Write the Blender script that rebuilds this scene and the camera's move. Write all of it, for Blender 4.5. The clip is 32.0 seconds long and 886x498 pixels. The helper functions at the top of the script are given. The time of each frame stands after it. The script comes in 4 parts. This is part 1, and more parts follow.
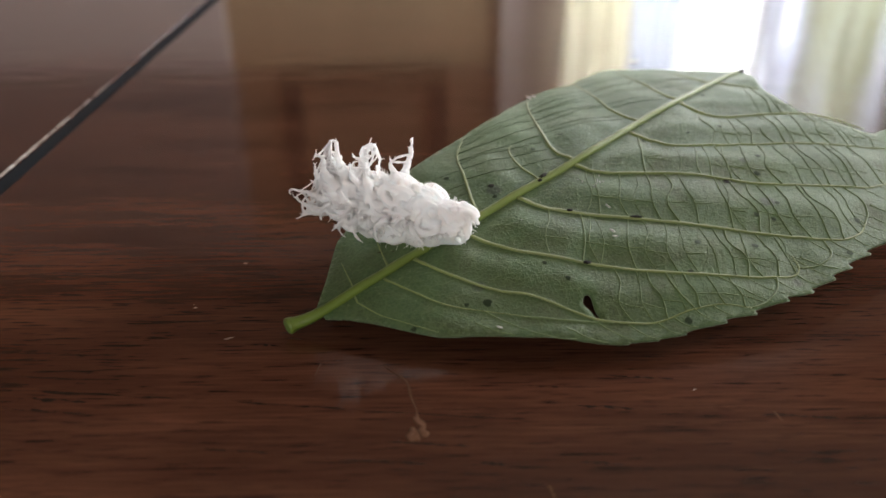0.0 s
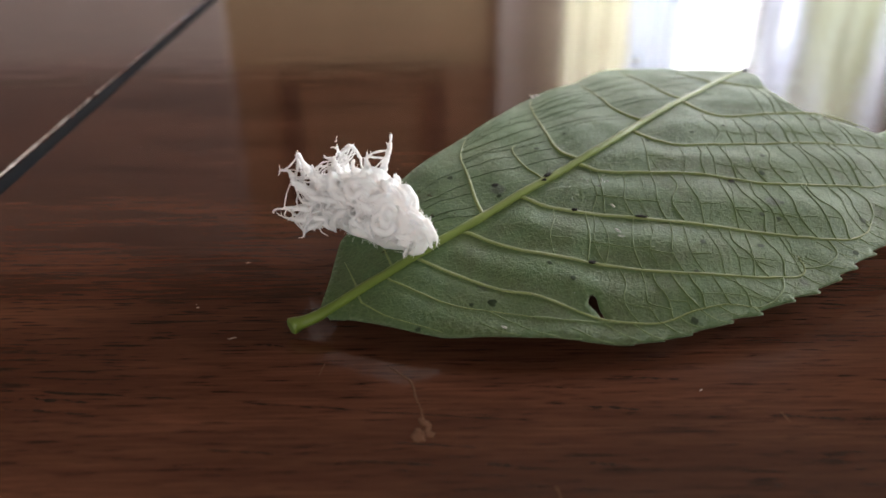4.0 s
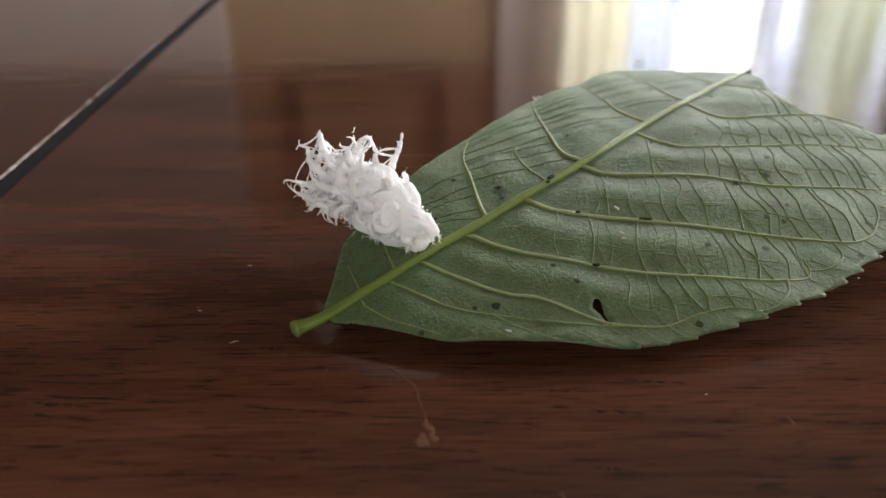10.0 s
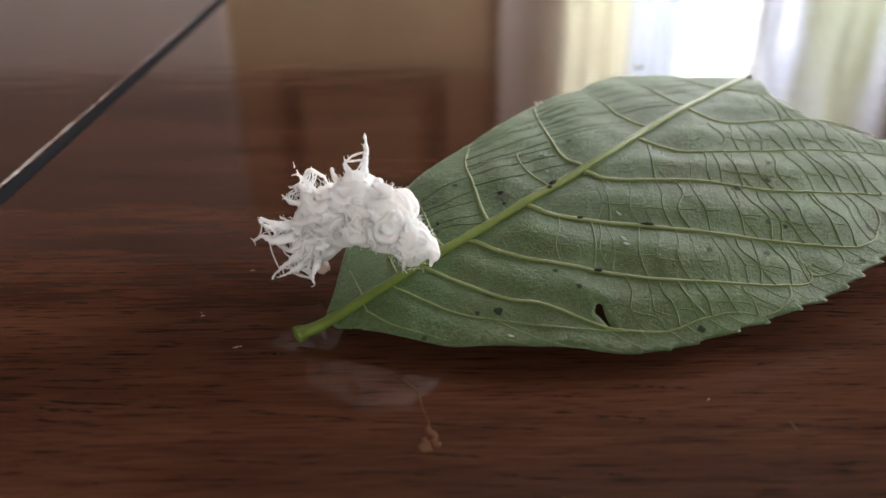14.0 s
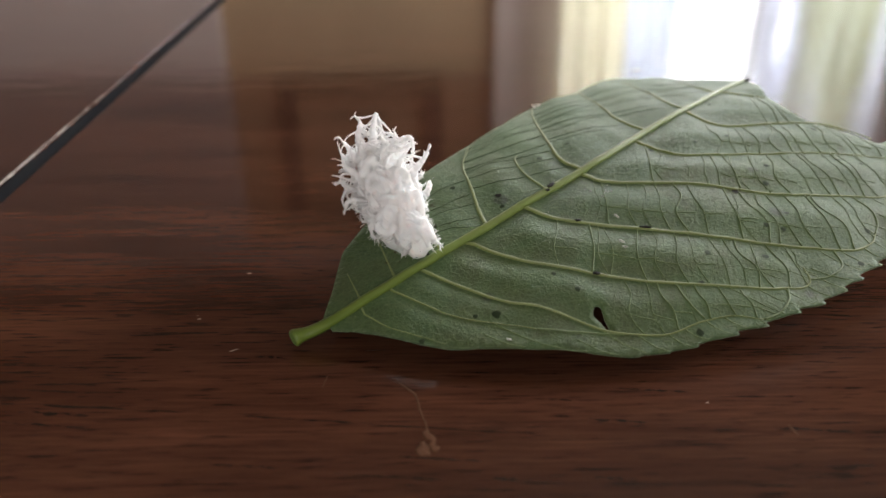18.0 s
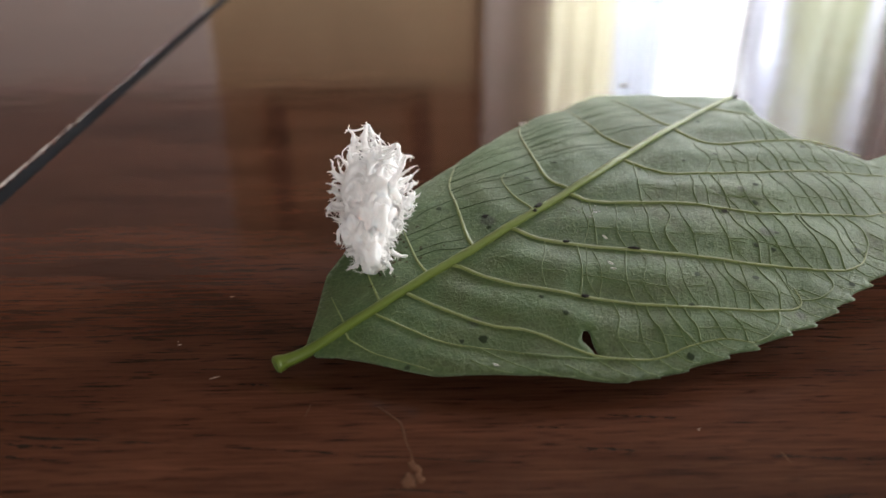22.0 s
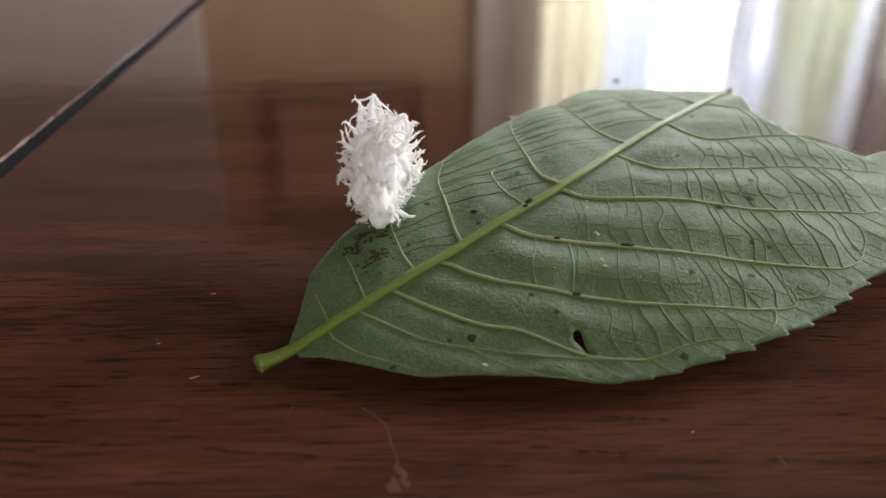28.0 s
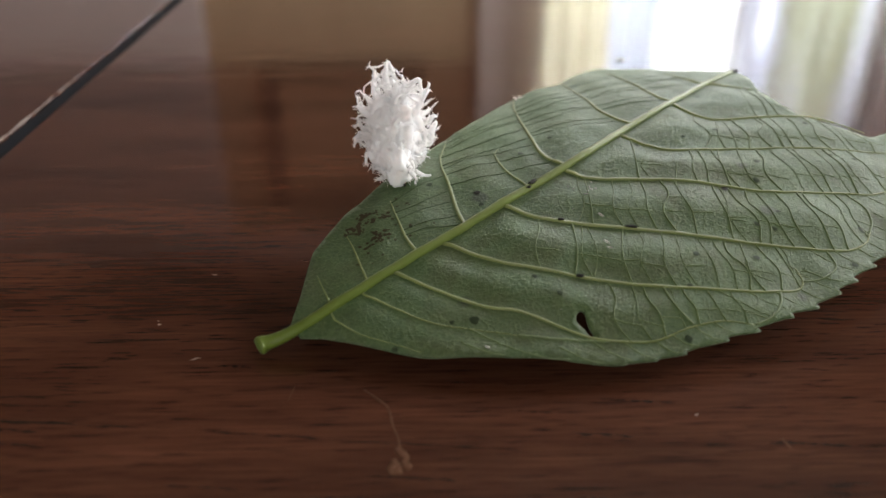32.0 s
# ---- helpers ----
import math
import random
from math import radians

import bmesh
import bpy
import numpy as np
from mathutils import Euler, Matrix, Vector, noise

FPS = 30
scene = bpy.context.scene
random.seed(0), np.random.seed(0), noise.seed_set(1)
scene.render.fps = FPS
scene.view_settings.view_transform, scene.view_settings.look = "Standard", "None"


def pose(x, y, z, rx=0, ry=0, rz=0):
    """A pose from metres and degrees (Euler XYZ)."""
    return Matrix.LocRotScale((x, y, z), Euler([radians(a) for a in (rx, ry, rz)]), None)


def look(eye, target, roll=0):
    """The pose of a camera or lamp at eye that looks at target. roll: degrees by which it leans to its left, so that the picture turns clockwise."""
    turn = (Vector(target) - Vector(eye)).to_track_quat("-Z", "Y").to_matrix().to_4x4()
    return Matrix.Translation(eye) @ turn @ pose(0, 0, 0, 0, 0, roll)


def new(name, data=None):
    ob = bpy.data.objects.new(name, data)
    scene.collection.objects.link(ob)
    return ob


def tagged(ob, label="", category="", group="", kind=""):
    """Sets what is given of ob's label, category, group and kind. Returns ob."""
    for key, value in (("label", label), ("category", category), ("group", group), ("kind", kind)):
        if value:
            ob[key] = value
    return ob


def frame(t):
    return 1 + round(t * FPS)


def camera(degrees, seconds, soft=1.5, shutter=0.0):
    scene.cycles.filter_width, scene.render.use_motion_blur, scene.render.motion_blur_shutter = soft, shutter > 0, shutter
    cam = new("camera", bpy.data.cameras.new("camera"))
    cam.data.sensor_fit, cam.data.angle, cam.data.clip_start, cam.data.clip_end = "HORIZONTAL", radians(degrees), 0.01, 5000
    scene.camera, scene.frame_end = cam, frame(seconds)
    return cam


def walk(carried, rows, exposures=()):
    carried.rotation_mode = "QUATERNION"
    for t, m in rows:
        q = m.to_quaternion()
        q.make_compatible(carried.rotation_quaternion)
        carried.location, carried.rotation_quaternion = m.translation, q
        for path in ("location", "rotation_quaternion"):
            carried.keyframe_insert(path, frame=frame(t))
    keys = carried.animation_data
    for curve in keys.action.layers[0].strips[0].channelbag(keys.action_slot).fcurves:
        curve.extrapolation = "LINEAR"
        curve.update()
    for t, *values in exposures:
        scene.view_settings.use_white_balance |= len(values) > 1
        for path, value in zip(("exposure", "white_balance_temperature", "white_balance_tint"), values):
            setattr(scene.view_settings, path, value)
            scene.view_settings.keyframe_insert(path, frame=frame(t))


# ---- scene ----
import mathutils

CM = 0.01

# ---- camera ----
cam = camera(56, 32.0, soft=1.6)
cam.data.dof.use_dof = True
cam.data.dof.focus_distance = 0.058
cam.data.dof.aperture_fstop = 40.0


def held(x, y, z, yaw, pitch, roll):
    return Matrix.Translation((x, y, z)) @ pose(0, 0, 0, 90 + pitch, 0, yaw) @ pose(0, 0, 0, 0, 0, roll)


PATH = [
    (0, 0.00002, -0.05654, 0.03105, 0.325, -28.363, -0.812),
    (0.5, -0.00004, -0.05650, 0.03098, 0.285, -28.348, -0.749),
    (1, -0.00010, -0.05642, 0.03094, 0.298, -28.387, -0.783),
    (1.5, -0.00016, -0.05646, 0.03095, 0.263, -28.348, -0.725),
    (2, -0.00016, -0.05640, 0.03094, 0.259, -28.269, -0.776),
    (2.5, -0.00025, -0.05639, 0.03094, 0.209, -28.283, -0.730),
    (3, -0.00025, -0.05628, 0.03098, 0.217, -28.369, -0.763),
    (3.5, -0.00033, -0.05628, 0.03096, 0.190, -28.366, -0.726),
    (5.5, -0.00055, -0.05607, 0.03079, 0.166, -28.543, -0.620),
    (6, -0.00063, -0.05599, 0.03082, 0.133, -28.546, -0.605),
    (6.5, -0.00064, -0.05602, 0.03084, 0.140, -28.476, -0.653),
    (7, -0.00066, -0.05599, 0.03085, 0.153, -28.477, -0.669),
    (7.5, -0.00064, -0.05598, 0.03084, 0.171, -28.437, -0.662),
    (8, -0.00064, -0.05595, 0.03082, 0.186, -28.526, -0.692),
    (8.5, -0.00061, -0.05596, 0.03092, 0.184, -28.418, -0.708),
    (9, -0.00064, -0.05602, 0.03095, 0.189, -28.356, -0.717),
    (9.5, -0.00064, -0.05591, 0.03089, 0.129, -28.374, -0.686),
    (10, -0.00058, -0.05593, 0.03089, 0.223, -28.344, -0.727),
    (10.5, -0.00061, -0.05588, 0.03093, 0.186, -28.323, -0.727),
    (11, -0.00064, -0.05594, 0.03098, 0.201, -28.248, -0.723),
    (11.5, -0.00063, -0.05598, 0.03098, 0.230, -28.181, -0.739),
    (12, -0.00065, -0.05597, 0.03102, 0.226, -28.134, -0.750),
    (12.5, -0.00062, -0.05602, 0.03106, 0.273, -28.138, -0.781),
    (13, -0.00074, -0.05592, 0.03103, 0.193, -28.147, -0.739),
    (13.5, -0.00072, -0.05595, 0.03107, 0.219, -28.144, -0.771),
    (14, -0.00070, -0.05601, 0.03104, 0.266, -28.077, -0.773),
    (14.5, -0.00083, -0.05601, 0.03103, 0.221, -28.071, -0.751),
    (16.5, -0.00083, -0.05592, 0.03109, 0.127, -28.069, -0.732),
    (17, -0.00082, -0.05594, 0.03103, 0.083, -27.897, -0.739),
    (17.5, -0.00090, -0.05587, 0.03095, -0.032, -27.919, -0.626),
    (18, -0.00085, -0.05582, 0.03093, -0.087, -27.869, -0.575),
    (18.5, -0.00076, -0.05576, 0.03095, -0.088, -27.796, -0.601),
    (19, -0.00076, -0.05575, 0.03091, -0.147, -27.775, -0.560),
    (19.5, -0.00074, -0.05560, 0.03092, -0.222, -27.868, -0.529),
    (20, -0.00076, -0.05554, 0.03091, -0.285, -27.892, -0.456),
    (20.5, -0.00078, -0.05553, 0.03087, -0.315, -27.865, -0.484),
    (21, -0.00083, -0.05552, 0.03075, -0.451, -27.832, -0.392),
    (21.5, -0.00067, -0.05494, 0.03078, -0.692, -27.775, -0.390),
    (22, -0.00053, -0.05456, 0.03118, -0.842, -27.133, -0.534),
    (22.5, -0.00035, -0.05438, 0.03106, -0.923, -26.930, -0.500),
    (23, -0.00030, -0.05421, 0.03094, -1.040, -26.980, -0.377),
    (23.5, -0.00029, -0.05406, 0.03085, -1.139, -27.033, -0.300),
    (24, -0.00022, -0.05391, 0.03078, -1.202, -27.061, -0.269),
    (24.5, -0.00017, -0.05382, 0.03080, -1.324, -27.070, -0.235),
    (25, -0.00017, -0.05368, 0.03060, -1.388, -27.037, -0.210),
    (25.5, -0.00018, -0.05353, 0.03070, -1.445, -27.116, -0.174),
    (27.5, -0.00030, -0.05313, 0.03050, -1.548, -27.375, 0.005),
    (28, -0.00027, -0.05315, 0.03046, -1.506, -27.402, -0.054),
    (28.5, -0.00027, -0.05300, 0.03042, -1.535, -27.637, -0.065),
    (29, -0.00027, -0.05304, 0.03033, -1.520, -27.581, -0.029),
    (29.5, -0.00030, -0.05298, 0.03037, -1.514, -27.744, -0.030),
    (30, -0.00027, -0.05302, 0.03038, -1.489, -27.700, -0.037),
    (30.5, -0.00013, -0.05290, 0.03029, -1.530, -28.101, -0.025),
    (31, -0.00026, -0.05295, 0.03022, -1.356, -28.283, -0.045),
    (31.5, -0.00024, -0.05276, 0.03016, -1.353, -28.512, -0.054),
    (32, -0.00027, -0.05276, 0.03021, -1.327, -28.647, -0.035),
]
walk(cam, [(t, held(*row)) for t, *row in PATH])

# ---- world and light ----
world = bpy.data.worlds.new("sky")
world.use_nodes = True
scene.world = world
wn, wl = world.node_tree.nodes, world.node_tree.links
sky = wn.new("ShaderNodeTexSky")
sky.sky_type, sky.sun_disc = "NISHITA", False
sky.sun_elevation, sky.sun_rotation = radians(50), radians(40)
wl.new(sky.outputs[0], wn["Background"].inputs[0])
wn["Background"].inputs[1].default_value = 0.1
scene.view_settings.exposure = 0.0


def area_lamp(name, at, target, wide, high, watts, colour):
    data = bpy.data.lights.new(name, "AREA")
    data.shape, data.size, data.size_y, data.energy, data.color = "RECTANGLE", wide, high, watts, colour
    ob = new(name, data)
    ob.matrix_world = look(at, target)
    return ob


# east and south: added fill lamps in made-up openings of unseen walls
area_lamp("fill_east", (2.07, 1.2, 0.75), (0, 1.2, 0.72), 1.5, 1.3, 82, (1.0, 0.985, 0.96))
area_lamp("fill_south", (-0.5, -2.17, 0.75), (-0.5, 0, 0.72), 1.5, 1.3, 26, (1.0, 0.935, 0.87))
area_lamp("daylight_north", (0.80, 2.52, 1.22), (0.3, 0, 0.1), 0.80, 0.32, 30, (0.97, 0.985, 1.0))


# ---- materials ----
def material(name):
    m = bpy.data.materials.new(name)
    m.use_nodes = True
    return m, m.node_tree.nodes, m.node_tree.links, m.node_tree.nodes["Principled BSDF"]


def coords(nodes, links, scale=(1, 1, 1), rot=(0, 0, 0), kind="Object"):
    tc, mp = nodes.new("ShaderNodeTexCoord"), nodes.new("ShaderNodeMapping")
    mp.inputs["Scale"].default_value, mp.inputs["Rotation"].default_value = scale, rot
    links.new(tc.outputs[kind], mp.inputs[0])
    return mp.outputs[0]


def noise_tex(nodes, links, vec, scale, detail=4.0, rough=0.55, distort=0.0):
    n = nodes.new("ShaderNodeTexNoise")
    n.inputs["Scale"].default_value, n.inputs["Detail"].default_value = scale, detail
    n.inputs["Roughness"].default_value, n.inputs["Distortion"].default_value = rough, distort
    links.new(vec, n.inputs["Vector"])
    return n.outputs[0]


def ramp(nodes, links, fac, stops):
    r = nodes.new("ShaderNodeValToRGB")
    e = r.color_ramp.elements
    while len(e) < len(stops):
        e.new(0.5)
    for el, (p, c) in zip(e, stops):
        el.position, el.color = p, (*c, 1) if len(c) == 3 else c
    links.new(fac, r.inputs[0])
    return r.outputs[0]


def grey(v):
    return (v, v, v)


def mix(nodes, links, fac, a, b, mode="MIX"):
    m = nodes.new("ShaderNodeMix")
    m.data_type, m.blend_type = "RGBA", mode
    for value, socket in ((fac, m.inputs[0]), (a, m.inputs[6]), (b, m.inputs[7])):
        if isinstance(value, bpy.types.NodeSocket):
            links.new(value, socket)
        elif socket.type == "VALUE":
            socket.default_value = value
        else:
            socket.default_value = (*value, 1)
    return m.outputs[2]


def bump(nodes, links, bsdf, height, strength, distance):
    b = nodes.new("ShaderNodeBump")
    b.inputs["Strength"].default_value, b.inputs["Distance"].default_value = strength, distance
    links.new(height, b.inputs["Height"])
    links.new(b.outputs[0], bsdf.inputs["Normal"])
    return b


def plain(name, colour, rough=0.5, spread=0.15, scale=300.0, metal=0.0, relief=0.0, gloss=0.5, sheen=0.0):
    m, n, l, p = material(name)
    v = coords(n, l)
    f = noise_tex(n, l, v, scale, 5)
    f2 = noise_tex(n, l, v, scale / 7, 3)
    lo, hi = [c * (1 - spread) for c in colour], [min(1, c * (1 + spread)) for c in colour]
    c = mix(n, l, f, lo, hi)
    c = mix(n, l, ramp(n, l, f2, [(0.35, grey(0)), (0.7, grey(0.35))]), c, lo)
    l.new(c, p.inputs["Base Color"])
    p.inputs["Roughness"].default_value, p.inputs["Metallic"].default_value = rough, metal
    p.inputs["Specular IOR Level"].default_value = gloss
    p.inputs["Sheen Weight"].default_value, p.inputs["Sheen Roughness"].default_value = sheen, 0.45
    if relief:
        bump(n, l, p, f, 0.5, relief)
    return m


def wood_material():
    """Dark red-brown varnished hardwood, the grain along x."""
    m, n, l, p = material("varnished_wood")
    lie = (0, 0, 0.07)
    v = coords(n, l, (1, 14, 1), lie)
    band = noise_tex(n, l, v, 26, 5, 0.6, 0.6)
    base = ramp(n, l, band, [(0.25, (0.056, 0.0192, 0.0100)), (0.5, (0.0720, 0.0258, 0.0138)), (0.75, (0.089, 0.0335, 0.0180))])
    fine = noise_tex(n, l, coords(n, l, (1, 30, 1), lie), 170, 6, 0.7)
    base = mix(n, l, ramp(n, l, fine, [(0.42, grey(0)), (0.70, grey(1))]), base, mix(n, l, 1.0, base, (1.55, 1.6, 1.65), "MULTIPLY"))
    streak = noise_tex(n, l, coords(n, l, (2.4, 32, 1), lie), 46, 4, 0.6, 0.3)
    pores = ramp(n, l, streak, [(0.57, grey(0)), (0.70, grey(0.55))])
    base = mix(n, l, pores, base, (0.006, 0.0035, 0.003))
    tiny = noise_tex(n, l, coords(n, l, (1, 13, 1), lie), 380, 2, 0.5)
    base = mix(n, l, ramp(n, l, tiny, [(0.57, grey(0)), (0.69, grey(0.6))]), base, (0.008, 0.0045, 0.0035))
    blotch = noise_tex(n, l, coords(n, l, (1, 4.5, 1), lie), 34, 4, 0.6)
    base = mix(n, l, ramp(n, l, blotch, [(0.38, grey(0.75)), (0.60, grey(0))]), base, mix(n, l, 1.0, base, grey(0.45), "MULTIPLY"))
    l.new(base, p.inputs["Base Color"])
    smear = noise_tex(n, l, coords(n, l, (1, 3, 1)), 60, 4)
    rgh = ramp(n, l, smear, [(0.3, grey(0.055)), (0.75, grey(0.10))])
    l.new(rgh, p.inputs["Roughness"])
    p.inputs["IOR"].default_value = 1.39
    wave = noise_tex(n, l, coords(n, l, (1, 5, 1)), 90, 3)
    bump(n, l, p, wave, 0.035, 0.0006)
    return m


def leaf_material():
    """Dull grey-green underside of a leaf with a fine net of veins."""
    m, n, l, p = material("leaf_underside")
    v = coords(n, l)
    big = noise_tex(n, l, v, 70, 4)
    fine = noise_tex(n, l, v, 900, 4)
    c = ramp(n, l, big, [(0.32, (0.0245, 0.0535, 0.0135)), (0.52, (0.0375, 0.0795, 0.0210)), (0.72, (0.060, 0.115, 0.035))])
    c = mix(n, l, ramp(n, l, fine, [(0.35, grey(0)), (0.7, grey(0.5))]), c, (0.078, 0.130, 0.040))
    brown = noise_tex(n, l, v, 210, 5, 0.62, 0.6)
    c = mix(n, l, ramp(n, l, brown, [(0.45, grey(0)), (0.62, grey(0.6))]), c, (0.050, 0.062, 0.016))
    net = n.new("ShaderNodeTexVoronoi")
    net.feature = "DISTANCE_TO_EDGE"
    net.inputs["Scale"].default_value = 3200
    l.new(mix(n, l, 0.0006, v, n_colour(n, l, v, 1500)), net.inputs["Vector"])
    lines = ramp(n, l, net.outputs["Distance"], [(0.03, grey(1)), (0.13, grey(0))])
    c = mix(n, l, mix(n, l, 1.0, lines, grey(0.36), "MULTIPLY"), c, (0.110, 0.160, 0.056))
    wide = n.new("ShaderNodeTexVoronoi")
    wide.feature = "DISTANCE_TO_EDGE"
    wide.inputs["Scale"].default_value = 850
    l.new(mix(n, l, 0.0012, v, n_colour(n, l, v, 900)), wide.inputs["Vector"])
    mesh_lines = ramp(n, l, wide.outputs["Distance"], [(0.012, grey(1)), (0.05, grey(0))])
    c = mix(n, l, mix(n, l, 1.0, mesh_lines, grey(0.20), "MULTIPLY"), c, (0.125, 0.175, 0.060))
    pale = noise_tex(n, l, v, 4200, 2, 0.5)
    c = mix(n, l, ramp(n, l, pale, [(0.66, grey(0)), (0.76, grey(0.5))]), c, (0.22, 0.27, 0.14))
    spots = n.new("ShaderNodeTexVoronoi")
    spots.inputs["Scale"].default_value = 170
    l.new(v, spots.inputs["Vector"])
    c = mix(n, l, ramp(n, l, spots.outputs["Distance"], [(0.07, grey(0.75)), (0.12, grey(0))]), c, (0.035, 0.045, 0.028))
    l.new(c, p.inputs["Base Color"])
    p.inputs["Roughness"].default_value = 0.62
    p.inputs["Specular IOR Level"].default_value = 0.58
    p.inputs["Sheen Weight"].default_value = 0.31
    p.inputs["Sheen Roughness"].default_value = 0.34
    p.inputs["Sheen Tint"].default_value = (0.76, 0.94, 0.66, 1)
    grain = noise_tex(n, l, v, 3500, 3, 0.6)
    hgt = mix(n, l, 0.8, mix(n, l, 0.5, lines, mesh_lines), mix(n, l, 0.5, fine, grain))
    bump(n, l, p, hgt, 0.7, 0.00015)
    return m


def n_colour(nodes, links, vec, scale):
    t = nodes.new("ShaderNodeTexNoise")
    t.inputs["Scale"].default_value = scale
    links.new(vec, t.inputs["Vector"])
    return t.outputs["Color"]


def wax_material():
    m, n, l, p = material("white_wax")
    v = coords(n, l)
    f = noise_tex(n, l, v, 1500, 6, 0.7)
    g = noise_tex(n, l, v, 300, 3)
    c = mix(n, l, f, (0.97, 0.945, 0.935), (0.985, 0.975, 0.970))
    c = mix(n, l, ramp(n, l, g, [(0.4, grey(0)), (0.75, grey(0.5))]), c, (0.955, 0.90, 0.885))
    l.new(c, p.inputs["Base Color"])
    p.inputs["Roughness"].default_value = 0.85
    p.inputs["Specular IOR Level"].default_value = 0.2
    p.inputs["Subsurface Weight"].default_value = 0.75
    p.inputs["Subsurface Radius"].default_value = (1.0, 0.9, 0.86)
    p.inputs["Subsurface Scale"].default_value = 0.0013
    bump(n, l, p, f, 0.5, 0.0001)
    return m


def glow_backdrop():
    """Bright hazy garden and sky, far outside the window."""
    m, n, l, p = material("garden_distance")
    v = coords(n, l)
    sep = n.new("ShaderNodeSeparateXYZ")
    l.new(v, sep.inputs[0])
    wob = noise_tex(n, l, coords(n, l, (1.4, 1, 0.4)), 1.3, 4)
    add = n.new("ShaderNodeMath")
    add.operation = "MULTIPLY_ADD"
    l.new(wob, add.inputs[0])
    add.inputs[1].default_value = 1.6
    l.new(sep.outputs[0], add.inputs[2])
    rng = n.new("ShaderNodeMapRange")
    rng.inputs["From Min"].default_value, rng.inputs["From Max"].default_value = 1.5, 6.5
    l.new(add.outputs[0], rng.inputs["Value"])
    c = ramp(n, l, rng.outputs[0], [(0.05, (0.10, 0.11, 0.07)), (0.24, (0.30, 0.33, 0.40)), (0.35, (1.0, 1.0, 1.0)), (0.545, (0.85, 0.88, 0.95)), (0.605, (0.22, 0.23, 0.29)), (0.67, (0.165, 0.175, 0.14)), (0.80, (0.125, 0.135, 0.095)), (0.88, (0.25, 0.26, 0.32)), (0.95, (0.08, 0.08, 0.07))])
    # tree trunks and gaps of light between the leaves; streaks also mimic rippled reflections
    gaps = noise_tex(n, l, coords(n, l, (4.0, 1, 0.35)), 1.1, 4, 0.6)
    shade = ramp(n, l, gaps, [(0.36, (0.72, 0.72, 0.70)), (0.52, (1.05, 1.05, 1.0)), (0.68, (1.7, 1.75, 2.0))])
    c = mix(n, l, 1.0, c, shade, "MULTIPLY")
    up = n.new("ShaderNodeMapRange")
    up.inputs["From Min"].default_value, up.inputs["From Max"].default_value = 3.6, 5.0
    l.new(sep.outputs[2], up.inputs["Value"])
    c = mix(n, l, up.outputs[0], c, (1.6, 1.7, 1.8))
    n.remove(p)
    e = n.new("ShaderNodeEmission")
    l.new(c, e.inputs[0])
    e.inputs[1].default_value = 14.5
    l.new(e.outputs[0], n["Material Output"].inputs[0])
    return m


WOOD, LEAF, WAX = wood_material(), leaf_material(), wax_material()
VEIN = plain("vein_pale_green", (0.190, 0.230, 0.070), 0.5, 0.15, 900, sheen=0.12)
STALK, _sn, _sl, _sp = material("stalk_to_midrib")
_dot = _sn.new("ShaderNodeVectorMath")
_dot.operation = "DOT_PRODUCT"
_dot.inputs[1].default_value = (0.74182, 0.67060, 0)
_sl.new(coords(_sn, _sl), _dot.inputs[0])
_way = _sn.new("ShaderNodeMapRange")
_way.inputs["From Min"].default_value, _way.inputs["From Max"].default_value = -0.0142, 0.002
_sl.new(_dot.outputs["Value"], _way.inputs["Value"])
_grain = noise_tex(_sn, _sl, coords(_sn, _sl), 900, 4)
_fresh = mix(_sn, _sl, _grain, (0.088, 0.132, 0.014), (0.132, 0.188, 0.028))
_pale = mix(_sn, _sl, _grain, (0.138, 0.184, 0.040), (0.190, 0.244, 0.062))
_sl.new(mix(_sn, _sl, _way.outputs[0], _fresh, _pale), _sp.inputs["Base Color"])
_sp.inputs["Roughness"].default_value = 0.42
bump(_sn, _sl, _sp, _grain, 0.4, 0.00006)
CUT_END = plain("petiole_cut_end", (0.10, 0.16, 0.03), 0.6, 0.35, 500)
NETVEIN = plain("fine_vein", (0.125, 0.178, 0.060), 0.55, 0.12, 900, sheen=0.1)
# far-side cross veins: their shadow lines are put into a darker colour
NETSHADE = plain("fine_vein_shaded", (0.040, 0.070, 0.021), 0.6, 0.15, 900, sheen=0.05)
SPOT = plain("dark_spot", (0.027, 0.042, 0.018), 0.8, 0.3, 900, gloss=0.15)
BLACK = plain("black_mark", (0.012, 0.010, 0.007), 0.7, 0.3, 900, gloss=0.2)
FRASS = plain("brown_frass", (0.050, 0.040, 0.020), 0.8, 0.35, 900, gloss=0.15)
CHIP = plain("pale_chip", (0.36, 0.28, 0.23), 0.8, 0.25, 900)
CRUMB = plain("pale_crumb", (0.78, 0.75, 0.70), 0.8, 0.2, 900)
SCRATCH = plain("dull_scratch", (0.105, 0.050, 0.028), 0.9, 0.5, 1500, gloss=0.05)
STREAK = plain("dark_grain", (0.026, 0.0115, 0.0070), 0.1, 0.5, 1600)
BARE = plain("worn_bare_edge", (0.42, 0.38, 0.34), 0.5, 0.5, 320)
GROOVE = plain("groove_dark", (0.016, 0.018, 0.022), 0.95, 0.3, 200, gloss=0.1)
HEAD = plain("head_pinkish", (0.62, 0.46, 0.39), 0.5, 0.25, 900)
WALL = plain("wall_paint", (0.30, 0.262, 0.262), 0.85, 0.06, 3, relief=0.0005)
PALEWALL = plain("pale_wall", (0.76, 0.67, 0.65), 0.8, 0.06, 3, relief=0.0005)
